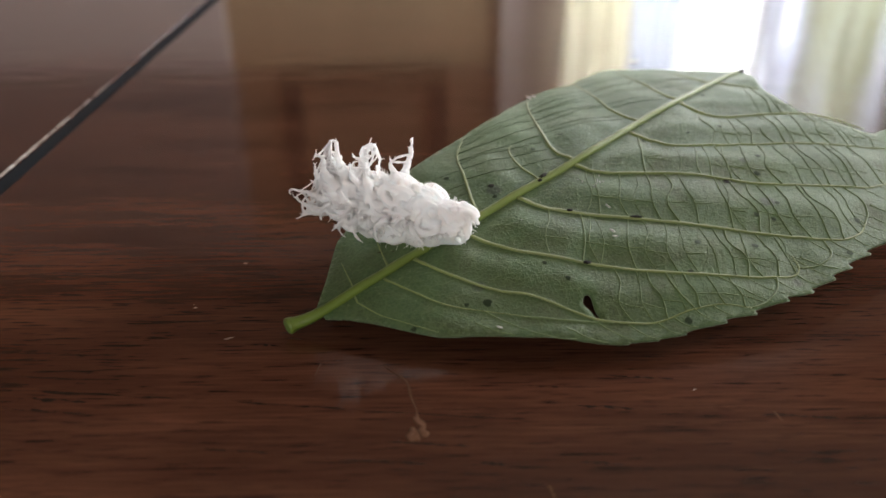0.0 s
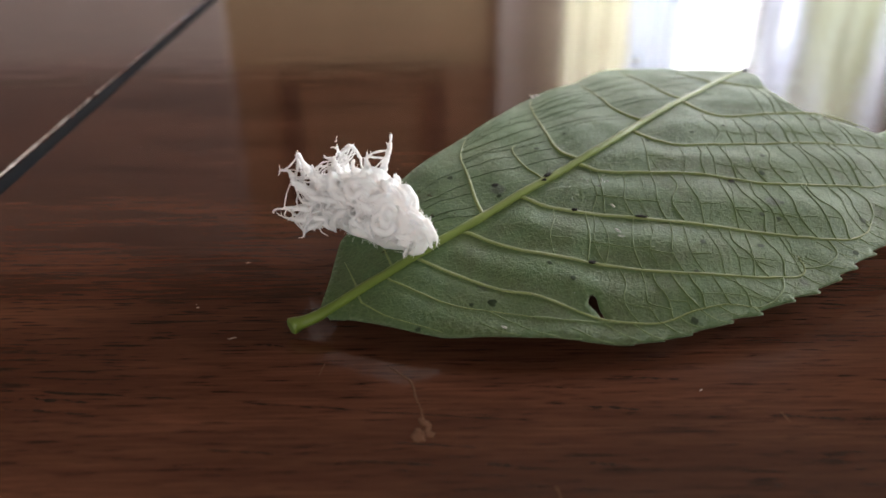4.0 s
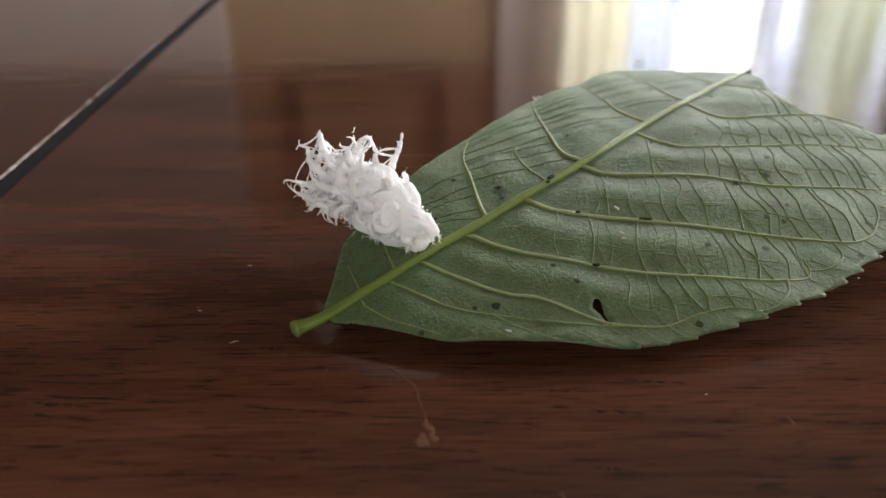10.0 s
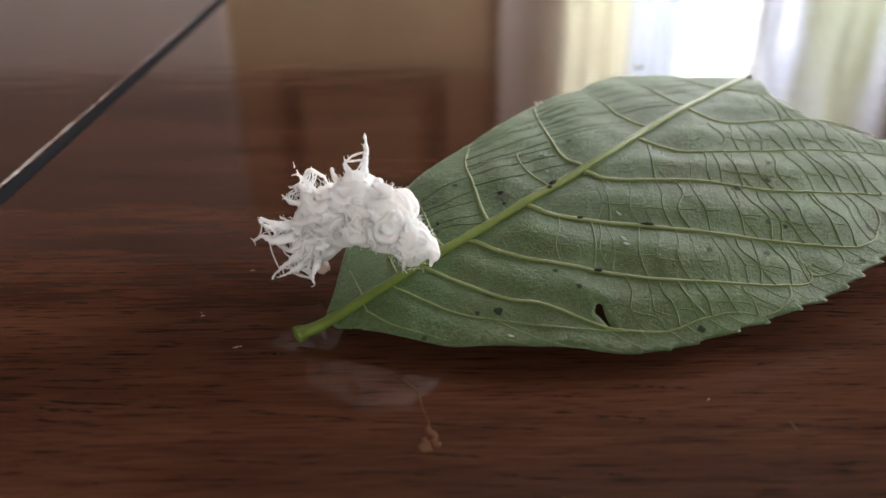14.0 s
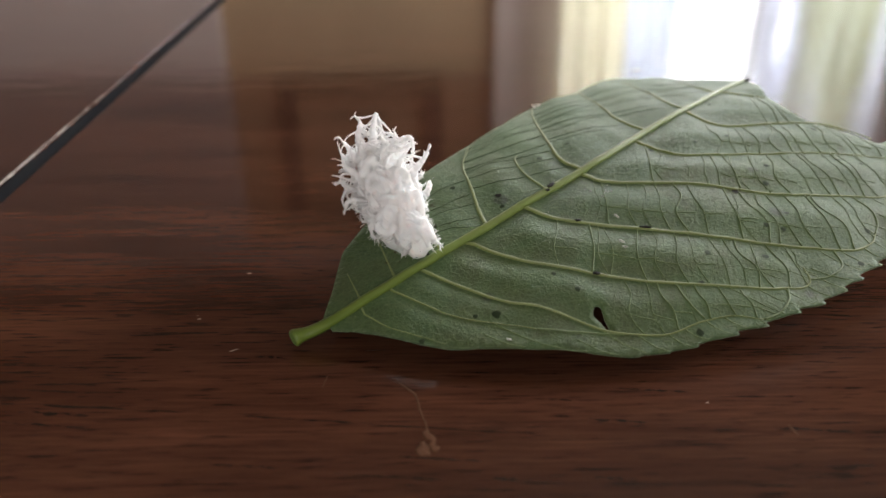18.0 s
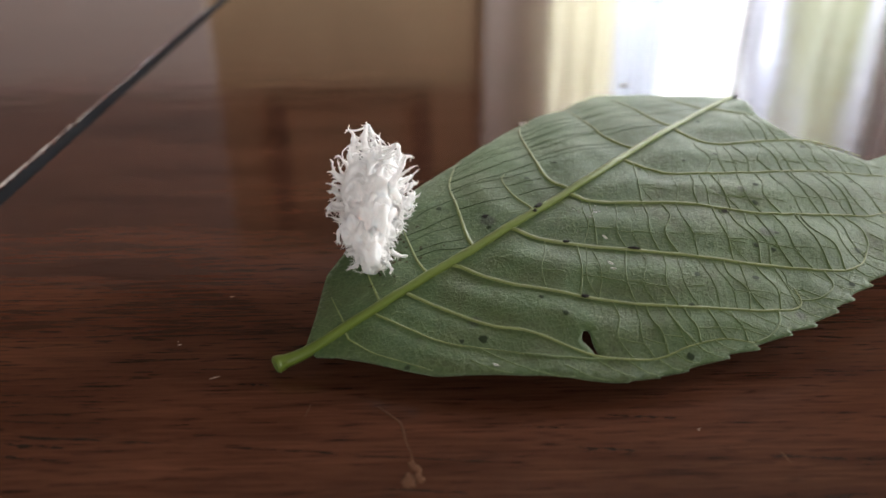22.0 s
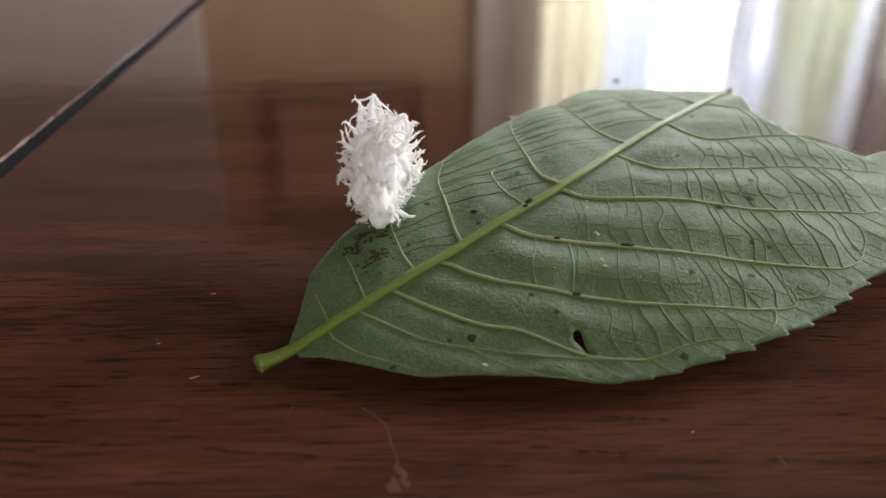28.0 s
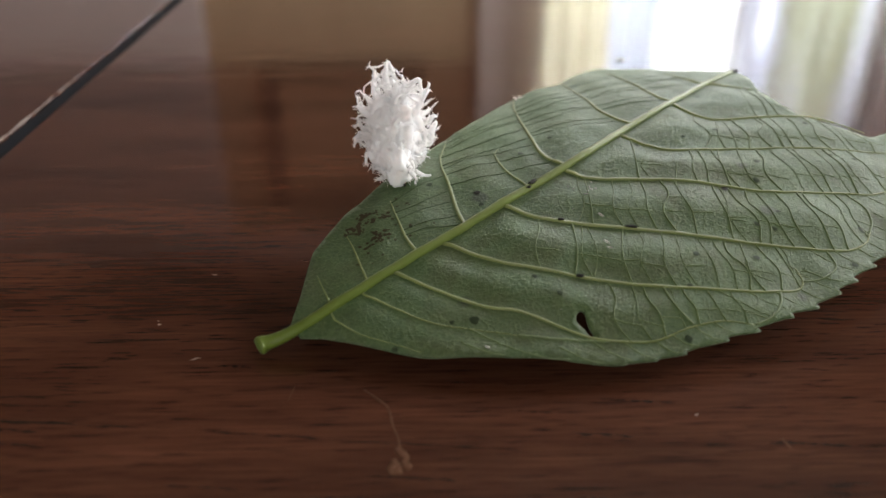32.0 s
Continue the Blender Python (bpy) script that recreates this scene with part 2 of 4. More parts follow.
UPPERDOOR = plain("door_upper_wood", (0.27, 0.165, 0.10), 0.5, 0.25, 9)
TOPWALL = plain("top_wall_shade", (0.10, 0.072, 0.055), 0.7, 0.2, 6)
CEIL = plain("ceiling_paint", (0.19, 0.165, 0.145), 0.9, 0.08, 3)
FLOOR = plain("floor_tile", (0.22, 0.17, 0.14), 0.5, 0.15, 5)
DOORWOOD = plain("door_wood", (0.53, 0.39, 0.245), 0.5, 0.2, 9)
DOORDARK = plain("door_moulding", (0.020, 0.009, 0.006), 0.6, 0.25, 9)
FRAME = plain("window_frame_paint", (0.50, 0.47, 0.46), 0.5, 0.1, 9)
CURTAIN = plain("yellow_curtain", (0.66, 0.61, 0.45), 0.9, 0.1, 12)
SHEER = plain("pale_blue_curtain", (0.56, 0.59, 0.67), 0.9, 0.08, 12)
for cloth, share in ((CURTAIN, 0.75), (SHEER, 0.8)):
    nt = cloth.node_tree
    tr, mx = nt.nodes.new("ShaderNodeBsdfTranslucent"), nt.nodes.new("ShaderNodeMixShader")
    src = nt.nodes["Principled BSDF"].inputs["Base Color"].links[0].from_socket
    nt.links.new(src, tr.inputs[0])
    mx.inputs[0].default_value = share
    nt.links.new(nt.nodes["Principled BSDF"].outputs[0], mx.inputs[1])
    nt.links.new(tr.outputs[0], mx.inputs[2])
    nt.links.new(mx.outputs[0], nt.nodes["Material Output"].inputs[0])
GLASS, _gn, _gl, _gp = material("window_glass")
_gp.inputs["Transmission Weight"].default_value, _gp.inputs["Roughness"].default_value = 1.0, 0.0
_gp.inputs["IOR"].default_value = 1.05
GARDEN = glow_backdrop()


# ---- mesh helpers ----
def finish(name, bm, mat, smooth=True):
    me = bpy.data.meshes.new(name)
    bm.to_mesh(me)
    bm.free()
    me.materials.append(mat)
    for f in me.polygons:
        f.use_smooth = smooth
    return me


def part(name, bm, mat, parent, label="", smooth=True):
    ob = new(name, finish(name, bm, mat, smooth))
    ob.parent = parent
    if label:
        tagged(ob, label)
    return ob


def add_box(bm, x0, x1, y0, y1, z0, z1, bevel=0.0):
    made = bmesh.ops.create_cube(bm, size=1.0)
    vs = made["verts"]
    for v in vs:
        v.co = Vector(((x0 + x1) / 2 + v.co.x * (x1 - x0), (y0 + y1) / 2 + v.co.y * (y1 - y0), (z0 + z1) / 2 + v.co.z * (z1 - z0)))
    if bevel:
        es = list({e for v in vs for e in v.link_edges})
        bmesh.ops.bevel(bm, geom=es, offset=bevel, segments=2, affect="EDGES")


def box(x0, x1, y0, y1, z0, z1, bevel=0.0):
    bm = bmesh.new()
    add_box(bm, x0, x1, y0, y1, z0, z1, bevel)
    return bm


def spline(points, count):
    """Points evenly spaced in parameter on a Catmull-Rom curve."""
    p = np.array(points, float)
    p = np.vstack([2 * p[0] - p[1], p, 2 * p[-1] - p[-2]])
    out = []
    for u in np.linspace(0, len(p) - 3, count):
        i = min(int(u), len(p) - 4)
        w = u - i
        a, b, c, d = p[i : i + 4]
        out.append(0.5 * (2 * b + (c - a) * w + (2 * a - 5 * b + 4 * c - d) * w * w + (3 * b - a - 3 * c + d) * w**3))
    return np.array(out)


def add_tube(bm, pts, radii, sides=6, flat=1.0, rough=0.0, cap=True):
    """A tapered tube along pts; flat squeezes it in its second direction, rough makes it uneven."""
    pts = [Vector(p) for p in pts]
    rings, ref = [], Vector((0, 0, 1))
    for i, p in enumerate(pts):
        tan = (pts[min(i + 1, len(pts) - 1)] - pts[max(i - 1, 0)]).normalized()
        side = tan.cross(ref)
        if side.length < 1e-3:
            side = tan.orthogonal()
        side.normalize()
        up = side.cross(tan)
        ring = []
        for k in range(sides):
            a = 2 * math.pi * k / sides
            r = radii[i]
            if rough:
                r *= 1 + rough * noise.noise((p + side * math.cos(a) * r + up * math.sin(a) * r) * 2600)
            ring.append(bm.verts.new(p + side * math.cos(a) * r + up * math.sin(a) * r * flat))
        rings.append(ring)
    for a, b in zip(rings, rings[1:]):
        for k in range(sides):
            bm.faces.new((a[k], a[(k + 1) % sides], b[(k + 1) % sides], b[k]))
    if cap:
        bm.faces.new(list(reversed(rings[0])))
        bm.faces.new(rings[-1])
    return rings


# ---- the room ----
FLOOR_Z, CEIL_Z = -0.76, 2.05
NORTH, SOUTH, EAST, WEST, THICK = 2.5, -2.2, 2.1, -2.1, 0.14


def setting(name, bm, mat, label):
    ob = new(name, finish(name, bm, mat, False))
    return tagged(ob, label, "room", "", "structure")


def room():
    setting("floor", box(WEST - THICK, EAST + THICK, SOUTH - THICK, NORTH + THICK, FLOOR_Z - 0.1, FLOOR_Z), FLOOR, "brown tiled floor under the table")
    setting("ceiling", box(WEST - THICK, EAST + THICK, SOUTH - THICK, NORTH + THICK, CEIL_Z, CEIL_Z + 0.1), CEIL, "plain dull brownish ceiling")
    # the wall with the door and the garden window, coloured lighter below
    # the bright-to-dark step of its reflection is put into the wall's colour
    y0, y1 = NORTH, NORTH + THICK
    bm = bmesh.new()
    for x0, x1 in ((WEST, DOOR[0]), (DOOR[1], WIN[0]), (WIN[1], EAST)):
        add_box(bm, x0, x1, y0, y1, FLOOR_Z, TONE_STEP)
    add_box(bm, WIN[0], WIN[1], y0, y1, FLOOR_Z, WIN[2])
    setting("wall_north_lower", bm, PALEWALL, "lower wall coloured pale pinkish grey")
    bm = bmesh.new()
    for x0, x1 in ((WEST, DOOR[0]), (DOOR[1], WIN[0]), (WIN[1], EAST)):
        add_box(bm, x0, x1, y0 + 0.003, y1, 1.02 if x0 == DOOR[1] else TONE_STEP, WIN[3])
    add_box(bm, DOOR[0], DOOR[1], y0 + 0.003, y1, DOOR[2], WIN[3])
    # window light on the pier is put into its paler colour
    setting("wall_north_pier", box(DOOR[1], WIN[0], y0 - 0.002, y1, TONE_STEP, 1.02), PALEWALL, "pier between door and window, coloured pale for window light")
    setting("wall_north_upper", bm, WALL, "upper wall coloured duller beside a door and window")
    # top of the wall coloured dark to stand for its shade
    setting("wall_north_top", box(WEST, EAST, y0 + 0.006, y1, WIN[3], CEIL_Z), TOPWALL, "wall above the door and window, coloured dark for shade")
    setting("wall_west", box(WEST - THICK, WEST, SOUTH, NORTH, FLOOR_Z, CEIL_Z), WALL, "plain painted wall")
    # east and south walls are unseen; their openings only house the fill lamps
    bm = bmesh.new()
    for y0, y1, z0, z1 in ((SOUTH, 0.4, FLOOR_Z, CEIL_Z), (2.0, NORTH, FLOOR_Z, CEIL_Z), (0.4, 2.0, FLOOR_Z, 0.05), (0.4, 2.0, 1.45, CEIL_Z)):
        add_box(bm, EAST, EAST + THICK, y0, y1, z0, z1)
    setting("wall_east", bm, WALL, "unseen painted wall with an opening added for a fill lamp")
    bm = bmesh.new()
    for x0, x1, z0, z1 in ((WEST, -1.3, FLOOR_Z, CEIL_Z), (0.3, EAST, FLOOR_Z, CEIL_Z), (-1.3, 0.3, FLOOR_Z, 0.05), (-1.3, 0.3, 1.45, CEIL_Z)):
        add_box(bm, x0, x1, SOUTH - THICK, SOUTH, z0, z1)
    setting("wall_south", bm, WALL, "unseen painted wall with an opening added for a fill lamp")


TONE_STEP = 0.70
DOOR = (-0.67, 0.175, 1.30)
WIN = (0.36, 1.46, 0.20, 1.40)


def door():
    top = new("door_1")
    top.location = (DOOR[0], NORTH, FLOOR_Z)
    tagged(top, "closed brown wooden door with a dark framed panel", "door", "", "structure")
    w, h = DOOR[1] - DOOR[0], DOOR[2] - FLOOR_Z
    # same step in reflected brightness, put into the two panels' colours
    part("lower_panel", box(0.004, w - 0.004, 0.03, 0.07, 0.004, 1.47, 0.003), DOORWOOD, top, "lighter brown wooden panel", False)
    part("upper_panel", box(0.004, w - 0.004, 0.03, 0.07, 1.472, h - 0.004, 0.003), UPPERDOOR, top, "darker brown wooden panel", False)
    for z0, z1 in ((1.51, 1.95),):
        for x0, x1, a, b in ((0.150, 0.212, z0 - 0.03, z1), (0.614, 0.676, z0 - 0.03, z1), (0.212, 0.614, z0 - 0.03, z0 + 0.03), (0.212, 0.614, z1 - 0.03, z1)):
            part("moulding", box(x0, x1, 0.008, 0.0285, a, b, 0.006), DOORDARK, top, "dark wooden moulding", False)
    bm = bmesh.new()
    add_tube(bm, [(0.78, 0.03, 1.0), (0.78, -0.03, 1.0), (0.70, -0.03, 1.0)], [0.009] * 3, 8)
    part("door_handle", bm, FRAME, top, "plain metal lever handle")


def curtain(name, x0, x1, z0, z1, y, folds, mat, label):
    bm = bmesh.new()
    n = folds * 10
    rows = []
    for z in np.linspace(z0, z1, 8):
        row = []
        for i in range(n + 1):
            u = i / n
            row.append(bm.verts.new((x0 + (x1 - x0) * u, y + 0.02 * math.sin(u * folds * 2 * math.pi) * (0.7 + 0.3 * math.sin(3 * z + 9 * u)), z)))
        rows.append(row)
    for a, b in zip(rows, rows[1:]):
        for i in range(n):
            bm.faces.new((a[i], a[i + 1], b[i + 1], b[i]))
    ob = new(name, finish(name, bm, mat))
    tagged(ob, label, "curtain")


def window():
    top = new("window_1")
    top.location = (WIN[0], NORTH, WIN[2])
    tagged(top, "tall window with a grey painted frame and clear panes", "window", "", "structure")
    w, h = WIN[1] - WIN[0], WIN[3] - WIN[2]
    f = 0.02
    for x0, x1, z0, z1 in ((0, f, 0, h), (w - f, w, 0, h), (f, w - f, 0, f), (f, w - f, h - f, h)):
        part("window_frame", box(x0, x1, 0.05, 0.10, z0, z1, 0.004), FRAME, top, "", False)
    part("mullion", box(0.628, 0.638, 0.055, 0.095, f, h - f, 0.002), FRAME, top, "", False)
    for x0, x1 in ((f, 0.628), (0.638, w - f)):
        pane = part("pane", box(x0, x1, 0.073, 0.077, f, h - f), GLASS, top, "clear window glass", False)
        pane.visible_shadow = False
    part("window_sill", box(-0.04, w + 0.04, -0.06, 0.05, -0.035, 0.0, 0.006), FRAME, top, "", False)
    curtain("curtain", 0.35, 0.55, 0.06, 1.45, NORTH - 0.09, 3, CURTAIN, "yellow curtain hanging beside the window")
    curtain("curtain", 0.552, 0.70, 0.06, 1.45, NORTH - 0.085, 2, SHEER, "pale blue-white sheer curtain at the window")
    bm = bmesh.new()
    vs = [bm.verts.new(c) for c in ((-9, 9, -4), (11, 9, -4), (11, 9, 12), (-9, 9, 12))]
    bm.faces.new(vs)
    ob = new("backdrop", finish("backdrop", bm, GARDEN, False))
    tagged(ob, "bright hazy garden and sky outside the window", "backdrop", "", "structure")


# ---- the table ----
GRAIN = [
    (-0.0215, -0.0168, 0.0112, 0.00036), (-0.0235, -0.0173, 0.0045, 0.00050), (-0.0236, -0.0183, 0.0054, 0.00032),
    (-0.0086, -0.0181, 0.0076, 0.00022), (-0.0012, -0.0190, 0.0081, 0.00020), (-0.0116, -0.0219, 0.0038, 0.00025),
    (-0.0037, -0.0228, 0.0060, 0.00023), (-0.0010, -0.0215, 0.0049, 0.00024), (0.0027, -0.0231, 0.0021, 0.00031),
    (0.0081, -0.0231, 0.0022, 0.00032), (0.0058, -0.0165, 0.0028, 0.00017), (0.0116, -0.0157, 0.0043, 0.00024),
    (0.0093, -0.0185, 0.0038, 0.00032), (0.0199, -0.0195, 0.0043, 0.00030), (-0.0120, -0.0119, 0.0023, 0.00027),
    (-0.0196, -0.0018, 0.0087, 0.00028), (-0.0293, -0.0025, 0.0045, 0.00031),
]


def table():
    top = new("table")
    top.location = (0, 0, FLOOR_Z)
    tagged(top, "varnished dark red-brown wooden table with a seam", "table")
    up = -FLOOR_Z
    part("tabletop_board", box(-0.0405, 0.75, -0.32, 0.52, up - 0.03, up, 0.0002), WOOD, top, "glossy dark wooden board with long grain", False)
    part("tabletop_board", box(-0.75, -0.0424, -0.32, 0.52, up - 0.03, up, 0.00008), WOOD, top, "glossy dark wooden board with a worn edge", False)
    part("seam_filler", box(-0.0425, -0.0404, -0.319, 0.519, up - 0.029, up - 0.0003), GROOVE, top, "dark groove between the boards", False)
    # pale worn wood along the seam
    rnd = random.Random(4)
    bm = bmesh.new()
    ys = np.linspace(-0.004, 0.085, 90)
    add_tube(bm, [(-0.0425 + rnd.uniform(-1, 1) * 0.00003, y, up - 0.00003) for y in ys], [0.00024 * max(0.05, 1 - abs(y - 0.016) / 0.042) * rnd.uniform(0.35, 1.2) for y in ys], 6, 0.45)
    part("worn_edge", bm, BARE, top, "pale worn edge of the board")
    for x in (-0.68, 0.68):
        for yy in (-0.25, 0.45):
            part("leg", box(x - 0.035, x + 0.035, yy - 0.035, yy + 0.035, 0, up - 0.031, 0.004), WOOD, top, "", False)
    for y0, y1 in ((-0.26, -0.24), (0.44, 0.46)):
        part("apron", box(-0.644, 0.644, y0, y1, up - 0.12, up - 0.031, 0.002), WOOD, top, "", False)
    # long dark grain streaks: middle, length and width, each one uneven ribbon
    for x, y, reach, wide in GRAIN:
        bm, rows = bmesh.new(), []
        for k in range(49):
            u = k / 48 - 0.5
            swell = 0.5 + 0.9 * noise.noise(Vector((u * 7, x * 900, 1))) + 0.5 * noise.noise(Vector((u * 23, y * 900, 2)))
            half = 0.42 * wide * math.sqrt(1.001 - 4 * u * u) * max(0.06, swell)
            mid = y - u * reach * 0.10 + 0.4 * wide * noise.noise(Vector((u * 5, y * 700, 3)))
            rows.append([bm.verts.new((x + u * reach, mid + side * half, up + 0.000003)) for side in (-1, 1)])
        for a, b in zip(rows, rows[1:]):
            bm.faces.new((a[0], b[0], b[1], a[1]))
        part("grain_streak", bm, STREAK, top, "dark streak in the grain")
    # scratches and scuffs in the varnish
    for pts, wide in (
        ([(-0.0040, -0.0143), (-0.0026, -0.0158), (-0.0023, -0.0172), (-0.0019, -0.0185), (-0.0017, -0.0196)], 0.00008),
        ([(-0.0020, -0.0192), (-0.0015, -0.0199), (-0.0014, -0.0209)], 0.00024),
        ([(-0.0020, -0.0201), (-0.0022, -0.0208), (-0.0020, -0.0212)], 0.00022),
        ([(-0.0019, -0.0203), (-0.0018, -0.0212)], 0.00020),
        ([(0.0186, -0.0190), (0.0188, -0.0199)], 0.00007),
        ([(0.0051, -0.0247), (0.0053, -0.0255)], 0.00008),
        ([(-0.0080, -0.0140), (-0.0082, -0.0152)], 0.00004),
    ):
        bm = bmesh.new()
        q = spline(pts, 9)
        add_tube(bm, [(a + rnd.uniform(-1, 1) * wide * 0.5, b, up + 0.000004) for a, b in q], [wide * rnd.uniform(0.5, 1.2) for _ in q], 6, 0.06)
        part("scratch", bm, SCRATCH, top, "dull pale scratch in the varnish")


def crumbs():
    rnd = random.Random(8)
    for x, y, size, stretch in ((-0.0176, -0.0073, 0.00022, 1.2), (-0.0144, -0.0111, 0.00015, 5.0), (-0.0154, -0.0010, 0.00020, 2.2), (0.0146, -0.0170, 0.00016, 1.6), (-0.0178, -0.0069, 0.00012, 1.0), (0.0251, 0.0527, 0.0006, 2.4), (0.0136, 0.062, 0.0004, 2.2)):
        bm = bmesh.new()
        bmesh.ops.create_icosphere(bm, subdivisions=2, radius=size * 0.45)
        for v in bm.verts:
            v.co *= 1 + 0.5 * noise.noise(v.co * 6000 + Vector((x * 9e3, 0, 0)))
            v.co.x *= stretch
            v.co.y = v.co.y * 0.5 + 0.2 * size * math.sin(v.co.x / size * 2.2)
            v.co.z *= 0.4
        ob = new("crumb", finish("crumb", bm, CHIP))
        ob.matrix_world = pose(x, y, size * 0.2, 0, 0, rnd.uniform(-20, 25))
        tagged(ob, "tiny pale crumb lying on the varnished tabletop", "crumb", "crumbs on the table")


# ---- the leaf ----
LEAF_O, LEAF_D = (-0.878, -1.0086), (0.74182, 0.67060)
BEND = (0.135, 2.051, 0.254, -1.67, -0.45, -0.916, 0.016, 0.009, -0.103, -0.107)


def leaf_height(s, v):
    """The leaf's height in cm at s along and v across the midrib."""
    a, b = s / 7, v / 3
    terms = (1, a, b, a * a, a * b, b * b, a * a * b, a * b * b, b**3, a**3)
    z = sum(c * t for c, t in zip(BEND, terms))
    return np.maximum(z, 0.035)


def leaf_point(s, v, lift=0.0):
    x = LEAF_O[0] + s * LEAF_D[0] - v * LEAF_D[1]
    y = LEAF_O[1] + s * LEAF_D[1] + v * LEAF_D[0]
    return Vector((x, y, leaf_height(s, v) + lift)) * CM


MID = spline([(-0.19, 0.05), (0.0, -0.058), (0.55, -0.112), (1.35, -0.193), (2.37, -0.243), (3.21, -0.19), (3.88, -0.15), (5.11, -0.01)], 60)
RIGHT_VEINS = [
    spline([(0.23, -0.17), (0.27, -0.40), (0.43, -0.74)], 20),
    spline([(0.48, -0.17), (0.54, -0.41), (0.63, -0.66), (0.91, -1.06)], 26),
    spline([(0.75, -0.24), (0.80, -0.44), (0.92, -0.77), (1.05, -0.97), (1.21, -1.32), (1.36, -1.50), (1.53, -1.63), (1.75, -1.71), (1.94, -1.81), (2.09, -1.96)], 44),
    spline([(1.15, -0.25), (1.19, -0.45), (1.32, -0.73), (1.70, -1.26), (2.26, -1.78), (2.45, -1.92), (2.57, -1.985), (2.66, -1.97), (2.72, -1.88)], 48),
    spline([(1.68, -0.27), (1.74, -0.50), (2.11, -0.99), (2.66, -1.58), (2.95, -1.85), (3.18, -2.02), (3.36, -2.065), (3.52, -2.03)], 48),
    spline([(2.29, -0.30), (2.36, -0.50), (2.81, -0.93), (3.23, -1.38), (3.73, -1.71), (3.93, -1.84), (4.16, -1.91)], 48),
    spline([(3.00, -0.31), (3.02, -0.48), (3.15, -0.70), (3.96, -1.22), (4.68, -1.69)], 44),
    spline([(3.78, -0.24), (3.76, -0.47), (3.91, -0.64), (4.49, -0.95), (4.68, -1.17), (4.8, -1.4)], 34),
    spline([(4.54, -0.14), (4.60, -0.30), (4.71, -0.44)], 18),
]
LEFT_VEINS = [
    spline([(0.29, -0.05), (0.34, 0.08), (0.40, 0.24)], 16),
    spline([(0.56, -0.10), (0.63, 0.06), (0.74, 0.30), (0.78, 0.42)], 22),
    spline([(0.95, -0.14), (1.00, 0.03), (1.11, 0.25), (1.23, 0.47)], 24),
    spline([(1.35, -0.18), (1.43, -0.02), (1.62, 0.27), (1.84, 0.59), (2.15, 0.85)], 30),
    spline([(1.96, -0.18), (2.01, 0.07), (2.13, 0.29), (2.21, 0.34)], 20),
    spline([(2.34, -0.20), (2.35, 0.0), (2.54, 0.31), (2.90, 0.79), (3.13, 1.01)], 30),
    spline([(3.23, -0.20), (3.26, 0.14), (3.48, 0.54), (3.77, 1.0)], 30),
    spline([(3.85, -0.16), (3.85, 0.03), (4.04, 0.41), (4.35, 0.91)], 28),
    spline([(4.45, -0.10), (4.50, 0.22), (4.56, 0.41)], 18),
]


def leaf_margin():
    """The outline in cm: toothed near side, torn tip, smooth far side."""
    near = spline([(0.02, -0.10), (0.16, -0.33), (0.43, -0.78), (0.87, -1.23), (1.25, -1.60), (1.88, -1.90), (2.6, -2.12), (3.2, -2.17), (3.55, -2.20), (4.2, -2.17), (4.9, -1.98)], 260)
    rnd, out, saw, step = random.Random(3), [], 0.0, 0.21
    for i, (s, v) in enumerate(near):
        saw += 0 if i == 0 else math.dist(near[i], near[i - 1]) / step
        if saw > 1:
            saw, step = 0.0, rnd.uniform(0.16, 0.27)
        tooth = (saw**1.6) * 0.042 * min(1, max(0, (s - 0.7) / 1.2))
        out.append((s + tooth * 0.6, v - tooth))
    torn = spline([(5.16, -1.74), (5.05, -1.54), (4.78, -1.47), (4.70, -1.31), (4.58, -1.10), (4.53, -0.79), (4.72, -0.46), (4.95, -0.22), (5.12, -0.03)], 60)
    far = spline([(5.1, 0.02), (4.75, 0.32), (4.56, 0.75), (4.47, 1.15), (4.2, 1.12), (3.77, 1.03), (3.16, 1.05), (2.61, 0.91), (2.12, 0.87), (1.56, 0.77), (1.10, 0.64), (0.87, 0.59), (0.59, 0.48), (0.44, 0.38), (0.21, 0.16), (0.03, 0.02)], 190)
    for s, v in (*torn, *far):
        k = 0.008 * noise.noise(Vector((s * 9, v * 9, 2)))
        out.append((s + k, v + k))
    return out


def vein_distance(s, v):
    best = np.full(len(s), 9.0)
    for line in (MID, *RIGHT_VEINS, *LEFT_VEINS):
        a, b = line[:-1], line[1:]
        for (px, py), (qx, qy) in zip(a, b):
            dx, dy = qx - px, qy - py
            k = np.clip(((s - px) * dx + (v - py) * dy) / (dx * dx + dy * dy + 1e-12), 0, 1)
            best = np.minimum(best, np.hypot(s - px - k * dx, v - py - k * dy))
    return best


def relief(s, v):
    """Quilting between the veins and a slow wave, in cm."""
    s, v = np.atleast_1d(np.asarray(s, float)), np.atleast_1d(np.asarray(v, float))
    d = vein_distance(s, v)
    quilt = np.where(v < -0.2, 0.030, 0.018) * (1 - np.exp(-((d / 0.19) ** 2))) - 0.004
    wave = np.array([0.018 * noise.noise(Vector((a * 1.7, b * 1.7, 5))) + 0.006 * noise.noise(Vector((a * 7, b * 7, 1))) for a, b in zip(s, v)])
    return quilt + wave


def on_leaf(s, v, lift=0.0):
    return leaf_point(s, v, float(relief(s, v)[0]) + lift)


def leaf_line(line, lift):
    r = relief(line[:, 0], line[:, 1])
    return [leaf_point(s, v, k + lift) for (s, v), k in zip(line, r)]


